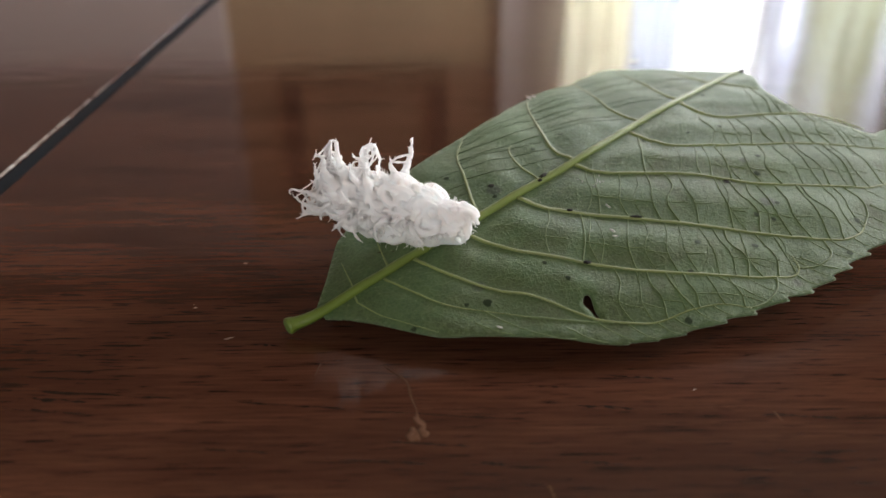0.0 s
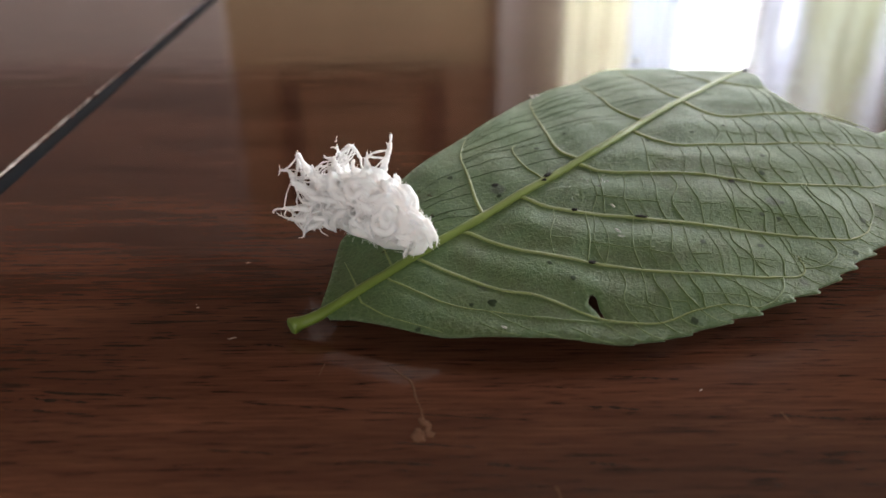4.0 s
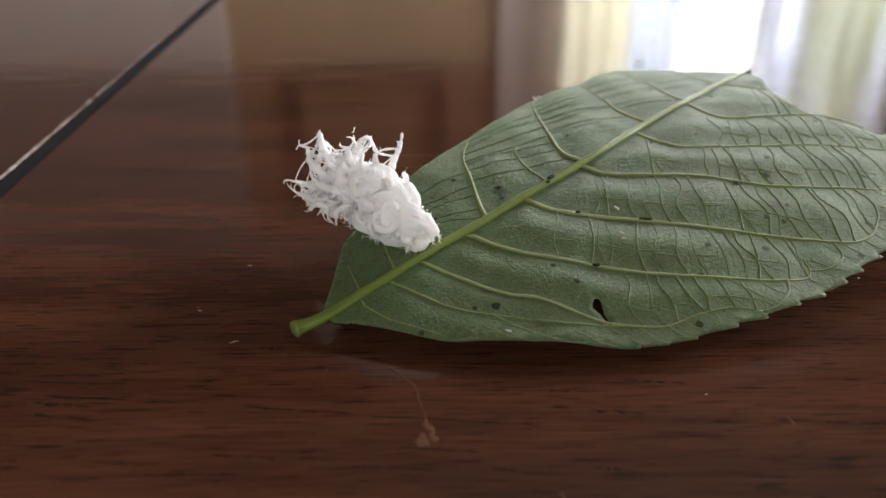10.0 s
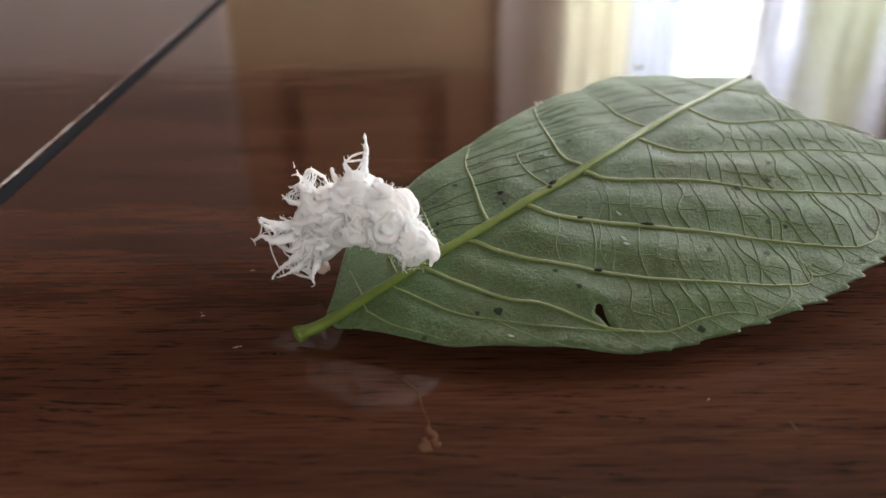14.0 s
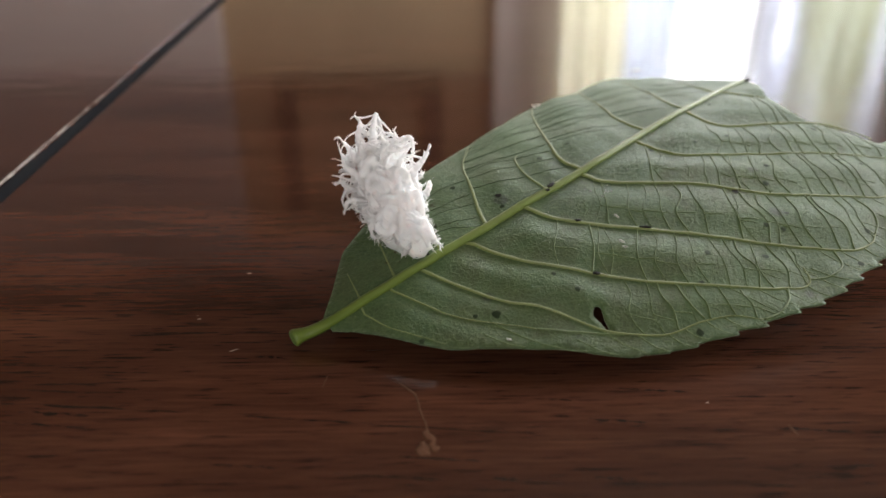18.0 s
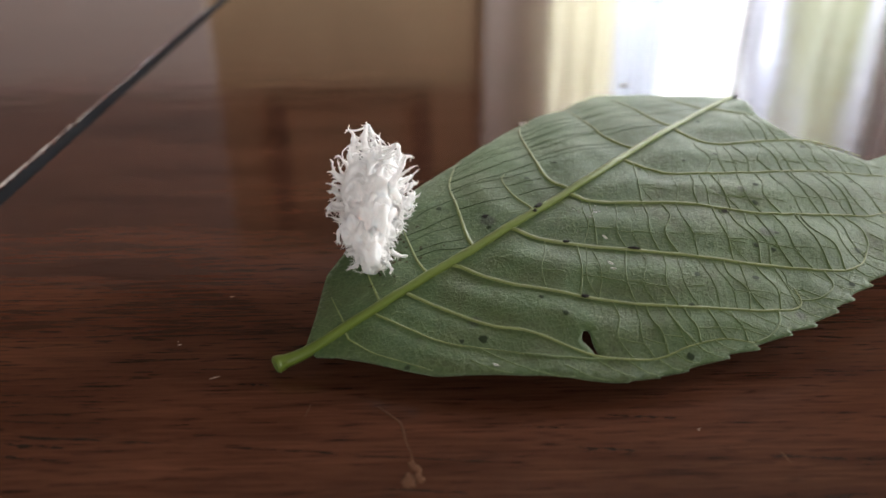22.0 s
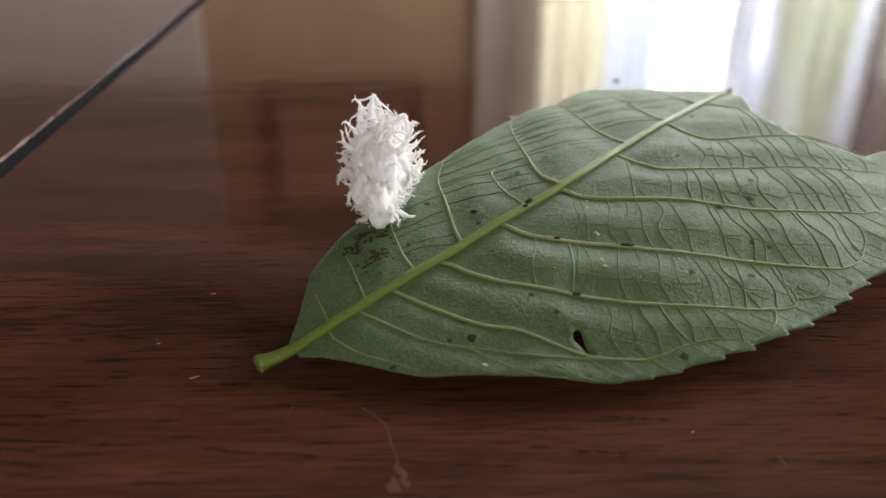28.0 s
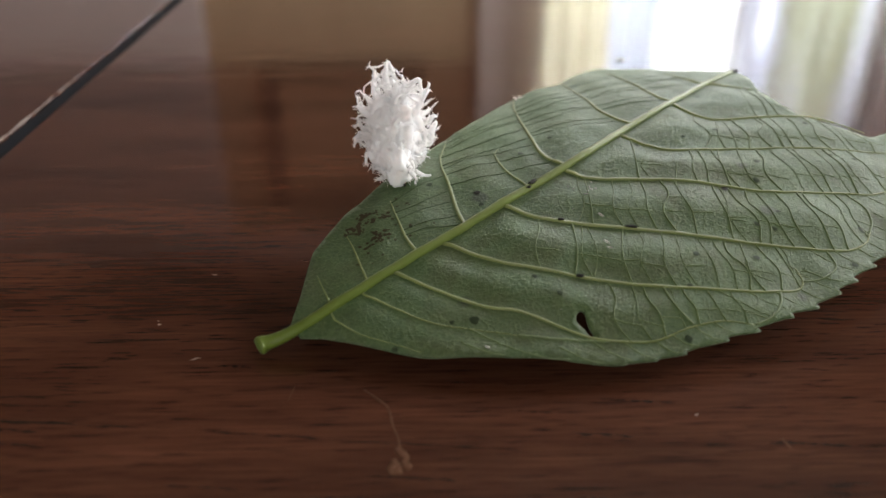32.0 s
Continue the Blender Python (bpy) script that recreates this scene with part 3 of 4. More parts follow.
def meet(p, way, line):
    """Where a ray from p first crosses a line of points, or None."""
    best, hit = 1.15, None
    for c, d in zip(line, line[1:]):
        e = d - c
        det = way[0] * e[1] - way[1] * e[0]
        if abs(det) < 1e-9 or math.dist(c, d) > 0.3:
            continue
        k = ((c[0] - p[0]) * e[1] - (c[1] - p[1]) * e[0]) / det
        m = ((c[0] - p[0]) * way[1] - (c[1] - p[1]) * way[0]) / det
        if 0.02 < k < best and 0 <= m <= 1:
            best, hit = k, p + way * k
    return hit


def leaf():
    top = new("leaf")
    tagged(top, "dull green leaf lying underside up with pale veins", "leaf")
    rim = leaf_margin()
    hole = [(1.275 + 0.030 * math.cos(a) * (1 + 0.4 * math.sin(3 * a)) + 0.028 * math.sin(a), -1.275 + 0.084 * math.sin(a) + 0.01 * math.cos(2 * a)) for a in np.linspace(0, 2 * math.pi, 17)[:-1]]
    pts = [Vector(p) for p in rim] + [Vector(p) for p in hole]
    n, k = len(rim), len(hole)
    edges = [(i, (i + 1) % n) for i in range(n)] + [(n + i, n + (i + 1) % k) for i in range(k)]
    rnd = random.Random(5)
    poly = np.array(rim)
    for s in np.arange(0.0, 5.3, 0.055):
        for v in np.arange(-2.3, 1.5, 0.055):
            pts.append(Vector((s + rnd.uniform(-0.012, 0.012), v + rnd.uniform(-0.012, 0.012))))
    verts, _, faces, *_ = mathutils.geometry.delaunay_2d_cdt(pts, edges, [list(range(n)), list(range(n, n + k))], 0, 1e-5)
    xy = np.array([tuple(p) for p in verts])
    lift = relief(xy[:, 0], xy[:, 1])
    bm = bmesh.new()
    upper = [bm.verts.new(leaf_point(s, v, h)) for (s, v), h in zip(xy, lift)]
    lower = [bm.verts.new(leaf_point(s, v, h - 0.013)) for (s, v), h in zip(xy, lift)]
    count = {}
    kept = []
    for f in faces:
        c = xy[list(f)].mean(0)
        if inside(c, poly) and not inside(c, np.array(hole)):
            kept.append(tuple(f))
    for f in kept:
        a = xy[f[1]] - xy[f[0]]
        b = xy[f[2]] - xy[f[0]]
        f = f if a[0] * b[1] - a[1] * b[0] > 0 else f[::-1]
        bm.faces.new([upper[i] for i in f])
        bm.faces.new([lower[i] for i in reversed(f)])
        for i in range(3):
            e = (f[i], f[(i + 1) % 3])
            count[e] = count.get(e, 0) + 1
    for (a, b) in count:
        if (b, a) not in count:
            bm.faces.new((upper[b], upper[a], lower[a], lower[b]))
    bmesh.ops.delete(bm, geom=[v for v in bm.verts if not v.link_faces], context="VERTS")
    part("blade", bm, LEAF, top)
    # midrib and stalk
    bm = bmesh.new()
    stalk = spline([(-0.19, 0.048, 0.080), (-0.15, 0.040, 0.086), (-0.06, -0.004, 0.110), (0.04, -0.038, 0.143), (0.15, -0.062, 0.180), (0.32, -0.088, 0.235)], 24)
    pts3 = [Vector((*leaf_point(s, v)[:2], z * CM)) for s, v, z in stalk]
    girth = [(0.055, 0.064, 0.066, 0.065, 0.062, 0.058, 0.054)[i] if i < 7 else 0.052 - 0.012 * min(1, (i - 6) / 12) for i in range(24)]
    rest = leaf_line(MID[MID[:, 0] > 0.42], 0.012)
    girth += [(0.038 - 0.018 * (i / len(rest)) ** 2) * (1 + 0.04 * math.sin(i * 1.7)) for i in range(len(rest))]
    girth = [g * (0.90 if i > 5 else 0.95) for i, g in enumerate(girth)]
    add_tube(bm, pts3 + rest, [CM * g for g in girth], 14, 0.88)
    stem = part("stalk_and_midrib", bm, STALK, top, "green stalk running into a paler midrib")
    bm = bmesh.new()
    add_tube(bm, [pts3[0] - (pts3[1] - pts3[0]) * 0.02, pts3[0] - (pts3[1] - pts3[0]) * 0.12], [0.0545 * CM, 0.046 * CM], 14, 0.88)
    part("cut_end", bm, CUT_END, stem, "flat cut end of the stalk")
    for line, thick in [*zip(RIGHT_VEINS, (0.007, 0.010, 0.015, 0.018, 0.021, 0.021, 0.021, 0.020, 0.016)), *zip(LEFT_VEINS, (0.007, 0.010, 0.014, 0.018, 0.012, 0.021, 0.020, 0.019, 0.015))]:
        bm = bmesh.new()
        root = MID[np.hypot(*(MID - line[0]).T).argmin()]
        line = np.vstack([root, line])
        p3 = leaf_line(line, 0.001)
        m = len(p3) - 1
        add_tube(bm, p3, [CM * thick * (1.0 - 0.72 * (i / m)) * (1 + 0.1 * math.sin(i * 2.3)) for i in range(m + 1)], 8, 0.62)
        part("side_vein", bm, VEIN, top, "pale yellow-green side vein")
    # cross veins, rungs from each side vein to the next
    rnd = random.Random(6)
    for group, mat, gap in ((RIGHT_VEINS, NETVEIN, 0.130), (LEFT_VEINS[:4] + LEFT_VEINS[5:], NETSHADE, 0.105)):
        for a, b in zip(group, group[1:]):
            reach = sum(math.dist(p, q) for p, q in zip(a, a[1:]))
            run = np.cumsum([0.0] + [math.dist(p, q) for p, q in zip(a, a[1:])])
            m = max(3, int(reach / gap))
            for j in range(m):
                u = (j + 0.5 + rnd.uniform(-0.22, 0.22)) / m
                p = a[int(np.searchsorted(run, u * reach).clip(0, len(a) - 1))]
                th = radians(35 + 30 * u + rnd.uniform(-4, 4)) if mat is NETVEIN else radians(-38 + 32 * u + rnd.uniform(-4, 4))
                q = meet(p, np.array((math.cos(th), math.sin(th))), b)
                if q is None or math.dist(p, q) < 0.06 or p[0] < (1.35 if mat is NETVEIN else 0.95):
                    continue
                w = np.array((q[1] - p[1], p[0] - q[0])) * rnd.uniform(-0.13, 0.13) * (1.0 if mat is NETVEIN else 0.4)
                mid1, mid2 = p + (q - p) * 0.35 + w, p + (q - p) * 0.68 + w * rnd.uniform(-0.6, 0.8)
                line = spline([p, mid1, mid2, q], 14)
                thick = (0.0060 if mat is NETVEIN else 0.0040) * rnd.uniform(0.5, 1.2) * min(1.0, 0.5 + p[0] / 3)
                bm = bmesh.new()
                add_tube(bm, leaf_line(line, 0.0010), [CM * thick * (1 - 0.3 * math.sin(math.pi * i / 13)) for i in range(14)], 6, 0.85)
                part("cross_vein", bm, mat, top)
                if mat is NETVEIN and rnd.random() < 0.85:
                    e = mid1 + np.array((rnd.uniform(0.07, 0.12), rnd.uniform(-0.14, -0.08)))
                    bm = bmesh.new()
                    add_tube(bm, leaf_line(spline([mid1, (mid1 + e) / 2 + w * 0.4, e], 8), -0.001), [CM * 0.0048] * 8, 6, 0.7)
                    part("cross_vein", bm, mat, top)
    # looping veins that join the ends of the side veins, and veinlets out to the teeth
    loops = [[(1.86, -1.43), (1.80, -1.57), (1.79, -1.71)], [(2.45, -1.92), (2.36, -1.98), (2.22, -2.0), (2.09, -1.96)], [(3.05, -1.92), (2.98, -2.04), (2.82, -2.05), (2.66, -1.97)], [(0.91, -1.06), (1.05, -1.22), (1.30, -1.45)], [(3.75, -1.72), (3.72, -1.88), (3.62, -1.99), (3.50, -2.03)]]
    for ctrl in loops:
        bm = bmesh.new()
        add_tube(bm, leaf_line(spline(ctrl, 18), 0.001), [CM * 0.0080] * 18, 6, 0.6)
        part("side_vein", bm, NETVEIN, top, "fine looping vein")
    for j, s in enumerate(np.arange(0.75, 4.6, 0.135)):
        i = min(range(len(rim) // 2), key=lambda k: abs(rim[k][0] - s) + (9 if rim[k][1] > -0.3 else 0))
        e = np.array(rim[i])
        q = meet(e, np.array((-0.35 + 0.1 * rnd.random(), 0.94)), np.vstack([x for x in RIGHT_VEINS[1:7]]))
        st = e + np.array((-0.10 - 0.05 * rnd.random(), 0.16 + 0.10 * rnd.random())) if q is None or math.dist(q, e) > 0.5 else q
        line = spline([st, (st + e) / 2 + np.array((-0.012, -0.015)), e * 0.96 + st * 0.04], 9)
        bm = bmesh.new()
        add_tube(bm, leaf_line(line, -0.001), [CM * 0.0062 * (1 - 0.05 * i) for i in range(9)], 6, 0.7)
        part("edge_vein", bm, NETVEIN, top)
    # dark spots, each a thin uneven patch on the surface
    for s, v, r in ((2.24, -1.42, 26), (2.56, -1.68, 30), (2.62, -1.73, 14), (3.46, -1.99, 34), (1.31, -1.05, 24), (1.30, -0.85, 20), (0.80, -0.81, 36), (0.70, -0.72, 20), (1.68, -1.75, 34), (3.06, -1.55, 24), (2.83, -1.52, 26), (3.10, -2.12, 30), (4.40, -1.06, 28), (4.09, -1.43, 28), (4.22, -1.57, 24), (3.26, -1.26, 30), (3.45, -1.15, 28), (1.58, -0.10, 24), (2.25, 0.14, 28), (2.57, 0.13, 22), (1.52, 0.37, 30), (4.11, -0.22, 26), (2.95, -0.42, 22), (2.90, -1.62, 20), (3.6, -0.7, 24), (3.3, -0.6, 20), (1.1, 0.1, 18), (0.33, -0.62, 26), (2.0, -1.54, 26)):
        patch(top, s, v, r * 0.00078, SPOT, "dark_spot")
    for s, v, r in ((1.65, 0.01, 24), (2.99, -1.17, 32)):
        patch(top, s, v, r * 0.001, BLACK, "black_spot")
    along = math.degrees(math.atan2(LEAF_D[1], LEAF_D[0]))
    for s, v, a, b, turn, lift, name, label in (
        (1.985, -0.222, 0.050, 0.019, 12, 0.036, "dark_scar", "ragged black scar on the midrib"),
        (1.91, -0.245, 0.022, 0.012, 0, 0.034, "dark_scar", "ragged black scar on the midrib"),
        (1.82, -0.62, 0.020, 0.013, -40, 0.014, "dark_scar", "dark scar on the vein"),
        (2.11, -0.99, 0.038, 0.012, -45, 0.014, "dark_scar", "dark scar on the vein"),
        (1.52, -1.04, 0.024, 0.013, -45, 0.014, "dark_scar", "dark scar on the vein"),
        (5.06, -0.015, 0.085, 0.023, 0, 0.016, "torn_tip", "dark torn end of the midrib"),
    ):
        bm = bmesh.new()
        bmesh.ops.create_icosphere(bm, subdivisions=3, radius=1)
        spin = pose(0, 0, 0, 0, 0, along + turn)
        c = on_leaf(s, v, lift)
        for p in bm.verts:
            w = 1 + 0.8 * noise.noise(p.co * 2.2 + Vector((s * 9, v * 9, 0)))
            p.co = (spin @ Vector((p.co.x * a * w, p.co.y * b * w, p.co.z * b * 0.7 * w))) * CM + c
        part(name, bm, BLACK, top, label)
    rnd = random.Random(12)
    for s, v in ((0.84, 0.43), (0.90, 0.34), (1.04, 0.44), (0.85, 0.19), (0.91, 0.16), (0.93, 0.41), (0.80, 0.40), (0.97, 0.46), (0.88, 0.22), (0.94, 0.2), (0.78, 0.2), (1.0, 0.36), (0.86, 0.38), (1.09, 0.36)):
        for _ in range(6):
            patch(top, s + rnd.uniform(-0.045, 0.045), v + rnd.uniform(-0.035, 0.035), rnd.uniform(0.006, 0.019), FRASS, "brown_stain")
    for _ in range(26):
        patch(top, rnd.uniform(0.62, 1.30), rnd.uniform(-0.02, 0.46), rnd.uniform(0.005, 0.012), FRASS, "brown_stain")


def inside(c, poly):
    x, y = poly[:, 0], poly[:, 1]
    x2, y2 = np.roll(x, -1), np.roll(y, -1)
    cross = ((y > c[1]) != (y2 > c[1])) & (c[0] < (x2 - x) * (c[1] - y) / (y2 - y + 1e-15) + x)
    return bool(cross.sum() % 2)


def patch(parent, s, v, r, mat, name):
    """A thin uneven patch that follows the leaf."""
    bm = bmesh.new()
    rim = [on_leaf(s + r * math.cos(a) * (1 + 0.45 * noise.noise(Vector((math.cos(a) * 1.3, math.sin(a) * 1.3, s * 7 + v)))), v + r * math.sin(a) * (1 + 0.45 * noise.noise(Vector((math.cos(a) * 1.3, math.sin(a) * 1.3, v * 9)))), 0.0035) for a in np.linspace(0, 2 * math.pi, 13)[:-1]]
    vs = [bm.verts.new(p) for p in rim]
    top = bm.verts.new(on_leaf(s, v, 0.006))
    for i in range(12):
        bm.faces.new((vs[i], vs[(i + 1) % 12], top))
    part(name, bm, mat, parent, "dark patch on the leaf")


def wax_flecks():
    rnd = random.Random(21)
    spots = [(2.05, -0.78, 0.045), (1.86, -0.98, 0.045), (1.83, -1.03, 0.03), (0.72, -1.0, 0.03), (3.17, 1.03, 0.06), (3.24, 1.04, 0.04)]
    spots += [(2.22 + rnd.uniform(-0.12, 0.12), -0.5 + rnd.uniform(-0.08, 0.08), rnd.uniform(0.008, 0.018)) for _ in range(14)]
    spots += [(rnd.uniform(1.2, 2.6), rnd.uniform(-1.2, -0.4), rnd.uniform(0.005, 0.010)) for _ in range(14)]
    for s, v, r in spots:
        bm = bmesh.new()
        bmesh.ops.create_icosphere(bm, subdivisions=2, radius=r * 0.48 * CM)
        for p in bm.verts:
            w = 1 + 1.5 * noise.noise(p.co * 6500 + Vector((s * 5, v * 5, 0)))
            p.co = Vector((p.co.x * 0.26 * w + 0.00006 * math.sin(p.co.y * 9000 + s * 40), p.co.y * 1.2 * w, p.co.z * 0.4))
        ob = new("wax_fleck", finish("wax_fleck", bm, CRUMB))
        ob.matrix_world = Matrix.Translation(on_leaf(s, v, r * 0.3)) @ pose(0, 0, 0, 0, 0, rnd.uniform(0, 60))
        tagged(ob, "tiny white fleck of wax lying on the leaf", "wax fleck", "wax flecks on the leaf")


# ---- the larva ----
SEGMENTS, LENGTH = 5, 0.88 * CM
WIDE = (0.120, 0.175, 0.215, 0.222, 0.200)
HIGH = (0.190, 0.262, 0.285, 0.268, 0.220)


def filament(bm, base, way, length, radius, curl, rnd, tip=0.3, count=11, rough=0.5, flat=1.0):
    """A soft wax thread that bends on its way; returns its points."""
    way = Vector(way).normalized()
    axis = way.orthogonal().normalized()
    axis.rotate(Matrix.Rotation(rnd.uniform(0, 6.28), 3, way))
    p, pts = Vector(base), []
    for i in range(count):
        pts.append(p.copy())
        p = p + way * (length / (count - 1))
        way.rotate(Matrix.Rotation(curl / count * (0.5 + i / count), 3, axis))
        way = (way + Vector((rnd.uniform(-1, 1), rnd.uniform(-1, 1), rnd.uniform(-1, 1))) * 0.10).normalized()
    add_tube(bm, pts, [radius * (1 - (1 - tip) * (i / (count - 1)) ** 1.4) * rnd.uniform(0.85, 1.15) for i in range(count)], 8, flat, rough)
    return pts


def wisps(bm, pts, rnd, number, length):
    """Hair-fine side threads on a filament."""
    for _ in range(number):
        i = rnd.randrange(2, len(pts))
        way = Vector((rnd.uniform(-1, 1), rnd.uniform(-1, 1), rnd.uniform(-0.6, 1)))
        way += (pts[i] - pts[i - 1]).normalized() * 0.8
        filament(bm, pts[i], way, length * rnd.uniform(0.5, 1.3), rnd.uniform(0.000025, 0.00005), rnd.uniform(-2, 2), rnd, 0.4, 5, 0.0)


def on_body(i, x, a, lift):
    """A place on a segment's upper surface: x along it (-1 to 1), a the angle from the top."""
    k = math.sqrt(max(0.05, 1 - (x * 0.8) ** 2))
    w, h = WIDE[i] * CM, HIGH[i] * CM
    return Vector((x * LENGTH / SEGMENTS * 0.95, math.sin(a) * w * 0.93 * k, math.cos(a) * h * 0.95 * k)) * (1 + lift)


def melt(ob, rounds, voxel=0.00008):
    """Fuses a mesh's overlapping cords into one soft skin."""
    re = ob.modifiers.new("fuse", "REMESH")
    re.mode, re.voxel_size = "VOXEL", voxel
    sm = ob.modifiers.new("soften", "SMOOTH")
    sm.factor, sm.iterations = 0.5, rounds
    done = bpy.data.meshes.new_from_object(ob.evaluated_get(bpy.context.evaluated_depsgraph_get()))
    ob.modifiers.clear()
    ob.data = done
    for f in done.polygons:
        f.use_smooth = True


def larva():
    rnd = random.Random(17)
    top = new("larva")
    tagged(top, "plump larva covered in curling white wax filaments", "insect")
    segs, fuzzes = [], []
    step = LENGTH / SEGMENTS
    for i in range(SEGMENTS):
        w, h = WIDE[i] * CM, HIGH[i] * CM
        bm = bmesh.new()
        bmesh.ops.create_icosphere(bm, subdivisions=4, radius=1)
        for v in bm.verts:
            c = v.co.copy()
            k = 0.90 + 0.10 * noise.noise(c * 1.8 + Vector((i * 3.1, 0, 0))) + 0.09 * noise.noise(c * 4.5 + Vector((0, i * 2.3, 0)))
            v.co = Vector((c.x * step * (1.45 if i else 1.1) * k, c.y * w * 0.93 * k, (c.z if c.z > 0 else c.z * 0.92) * h * 0.95 * k))
        # broad curling cords over the back
        for j in range(10):
            x, a = rnd.uniform(-1.1, 1.1), rnd.uniform(-1.5, 1.5)
            turn, course = rnd.choice((-1, 1)) * rnd.uniform(0.1, 0.45), rnd.uniform(0, 6.28)
            pts = []
            count = rnd.randrange(10, 17)
            rise = rnd.uniform(0.06, 0.13)
            for m in range(count):
                pts.append(on_body(i, max(-1.3, min(1.3, x)), a, rise * math.sin(math.pi * m / count)))
                x += math.cos(course) * 0.13
                a += math.sin(course) * 0.09
                course += turn
            r = rnd.uniform(0.024, 0.038) * CM
            add_tube(bm, pts, [r * (0.5 + 0.5 * math.sin(math.pi * (m + 0.7) / (count + 0.4))) * rnd.uniform(0.9, 1.1) for m in range(count)], 8, 1.0, 0.4)
        # overlapping tongues of wax that sweep forward and outward
        for j in range((0, 7, 8, 10, 12)[i]):
            a = rnd.uniform(-1.7, 1.7)
            spread, lift = rnd.uniform(-0.8, 0.8), rnd.uniform(-0.05, 0.10)
            way = Vector((rnd.uniform(0.15, 1.1) * (1 if i else rnd.choice((1, -0.15))), math.sin(a) * lift + math.cos(a) * spread, math.cos(a) * lift - math.sin(a) * spread))
            filament(bm, on_body(i, rnd.uniform(-1.2, 1.0), a, -0.10), way, rnd.uniform(0.09, 0.16) * CM, rnd.uniform(0.018, 0.031) * CM, rnd.uniform(-1.8, 1.8), rnd, 0.5, 10, 0.5)
        # thinner cords that flow forward and fan out
        for j in range(40):
            x, a = rnd.uniform(-1.2, 0.8), rnd.uniform(-1.9, 1.9)
            course, lift = rnd.uniform(-0.7, 0.7), rnd.uniform(-0.07, -0.03)
            pts = []
            for m in range(9):
                pts.append(on_body(i, max(-1.2, min(1.2, x)), a, lift + 0.012 * m))
                x += math.cos(course) * 0.13
                a += math.sin(course) * 0.09
                course += rnd.uniform(-0.4, 0.4)
            r = rnd.uniform(0.011, 0.021) * CM
            add_tube(bm, pts, [r * (1 - 0.05 * m) for m in range(9)], 6)
        seg = part("body_segment", bm, WAX, top, "wax-covered body segment")
        melt(seg, 11)
        segs.append(seg)
        fuzz = bmesh.new()
        for j in range(240):
            a = rnd.uniform(-2.1, 2.1)
            base = on_body(i, rnd.uniform(-1.15, 1.15), a, rnd.uniform(-0.02, 0.10))
            hair = [base]
            way = Vector((rnd.uniform(-0.6, 1.2), math.sin(a) + rnd.uniform(-0.8, 0.8), math.cos(a) + rnd.uniform(-0.8, 0.8))).normalized()
            for m in range(3):
                way = (way + Vector((rnd.uniform(-1, 1), rnd.uniform(-1, 1), rnd.uniform(-1, 1))) * 0.45).normalized()
                hair.append(hair[-1] + way * rnd.uniform(0.00008, 0.0002))
            add_tube(fuzz, hair, [0.000022, 0.00002, 0.000016, 0.00001], 4)
        # ragged fringe along both sides
        for side in (-1, 1):
            for j in range((8, 8, 8, 8, 8)[i]):
                a = side * rnd.uniform(1.2, 2.0)
                base = Vector((rnd.uniform(-0.8, 0.8) * step, math.sin(a) * w * 0.82, math.cos(a) * h * 0.75))
                way = Vector((rnd.uniform(-0.6, 0.8) + (0.5 if i > 2 else -0.5 if i == 0 else 0), side, rnd.uniform(-0.5, 0.35)))
                grow = (0.05, 0.07, 0.10, 0.12, 0.13)[i]
                one = bmesh.new()
                pts = filament(one, base, way, (0.04 + grow * rnd.uniform(0.5, 1.3)) * CM, rnd.uniform(0.009, 0.021) * CM, rnd.uniform(-3.6, 3.6), rnd, 0.3)
                wisps(fuzz, pts, rnd, 5, 0.0004)
                part("wax_filament", one, WAX, seg)
        fuzzes.append(fuzz)
    # the long strands of the front: segment, course in cm, thickness at base and tip
    laid = []
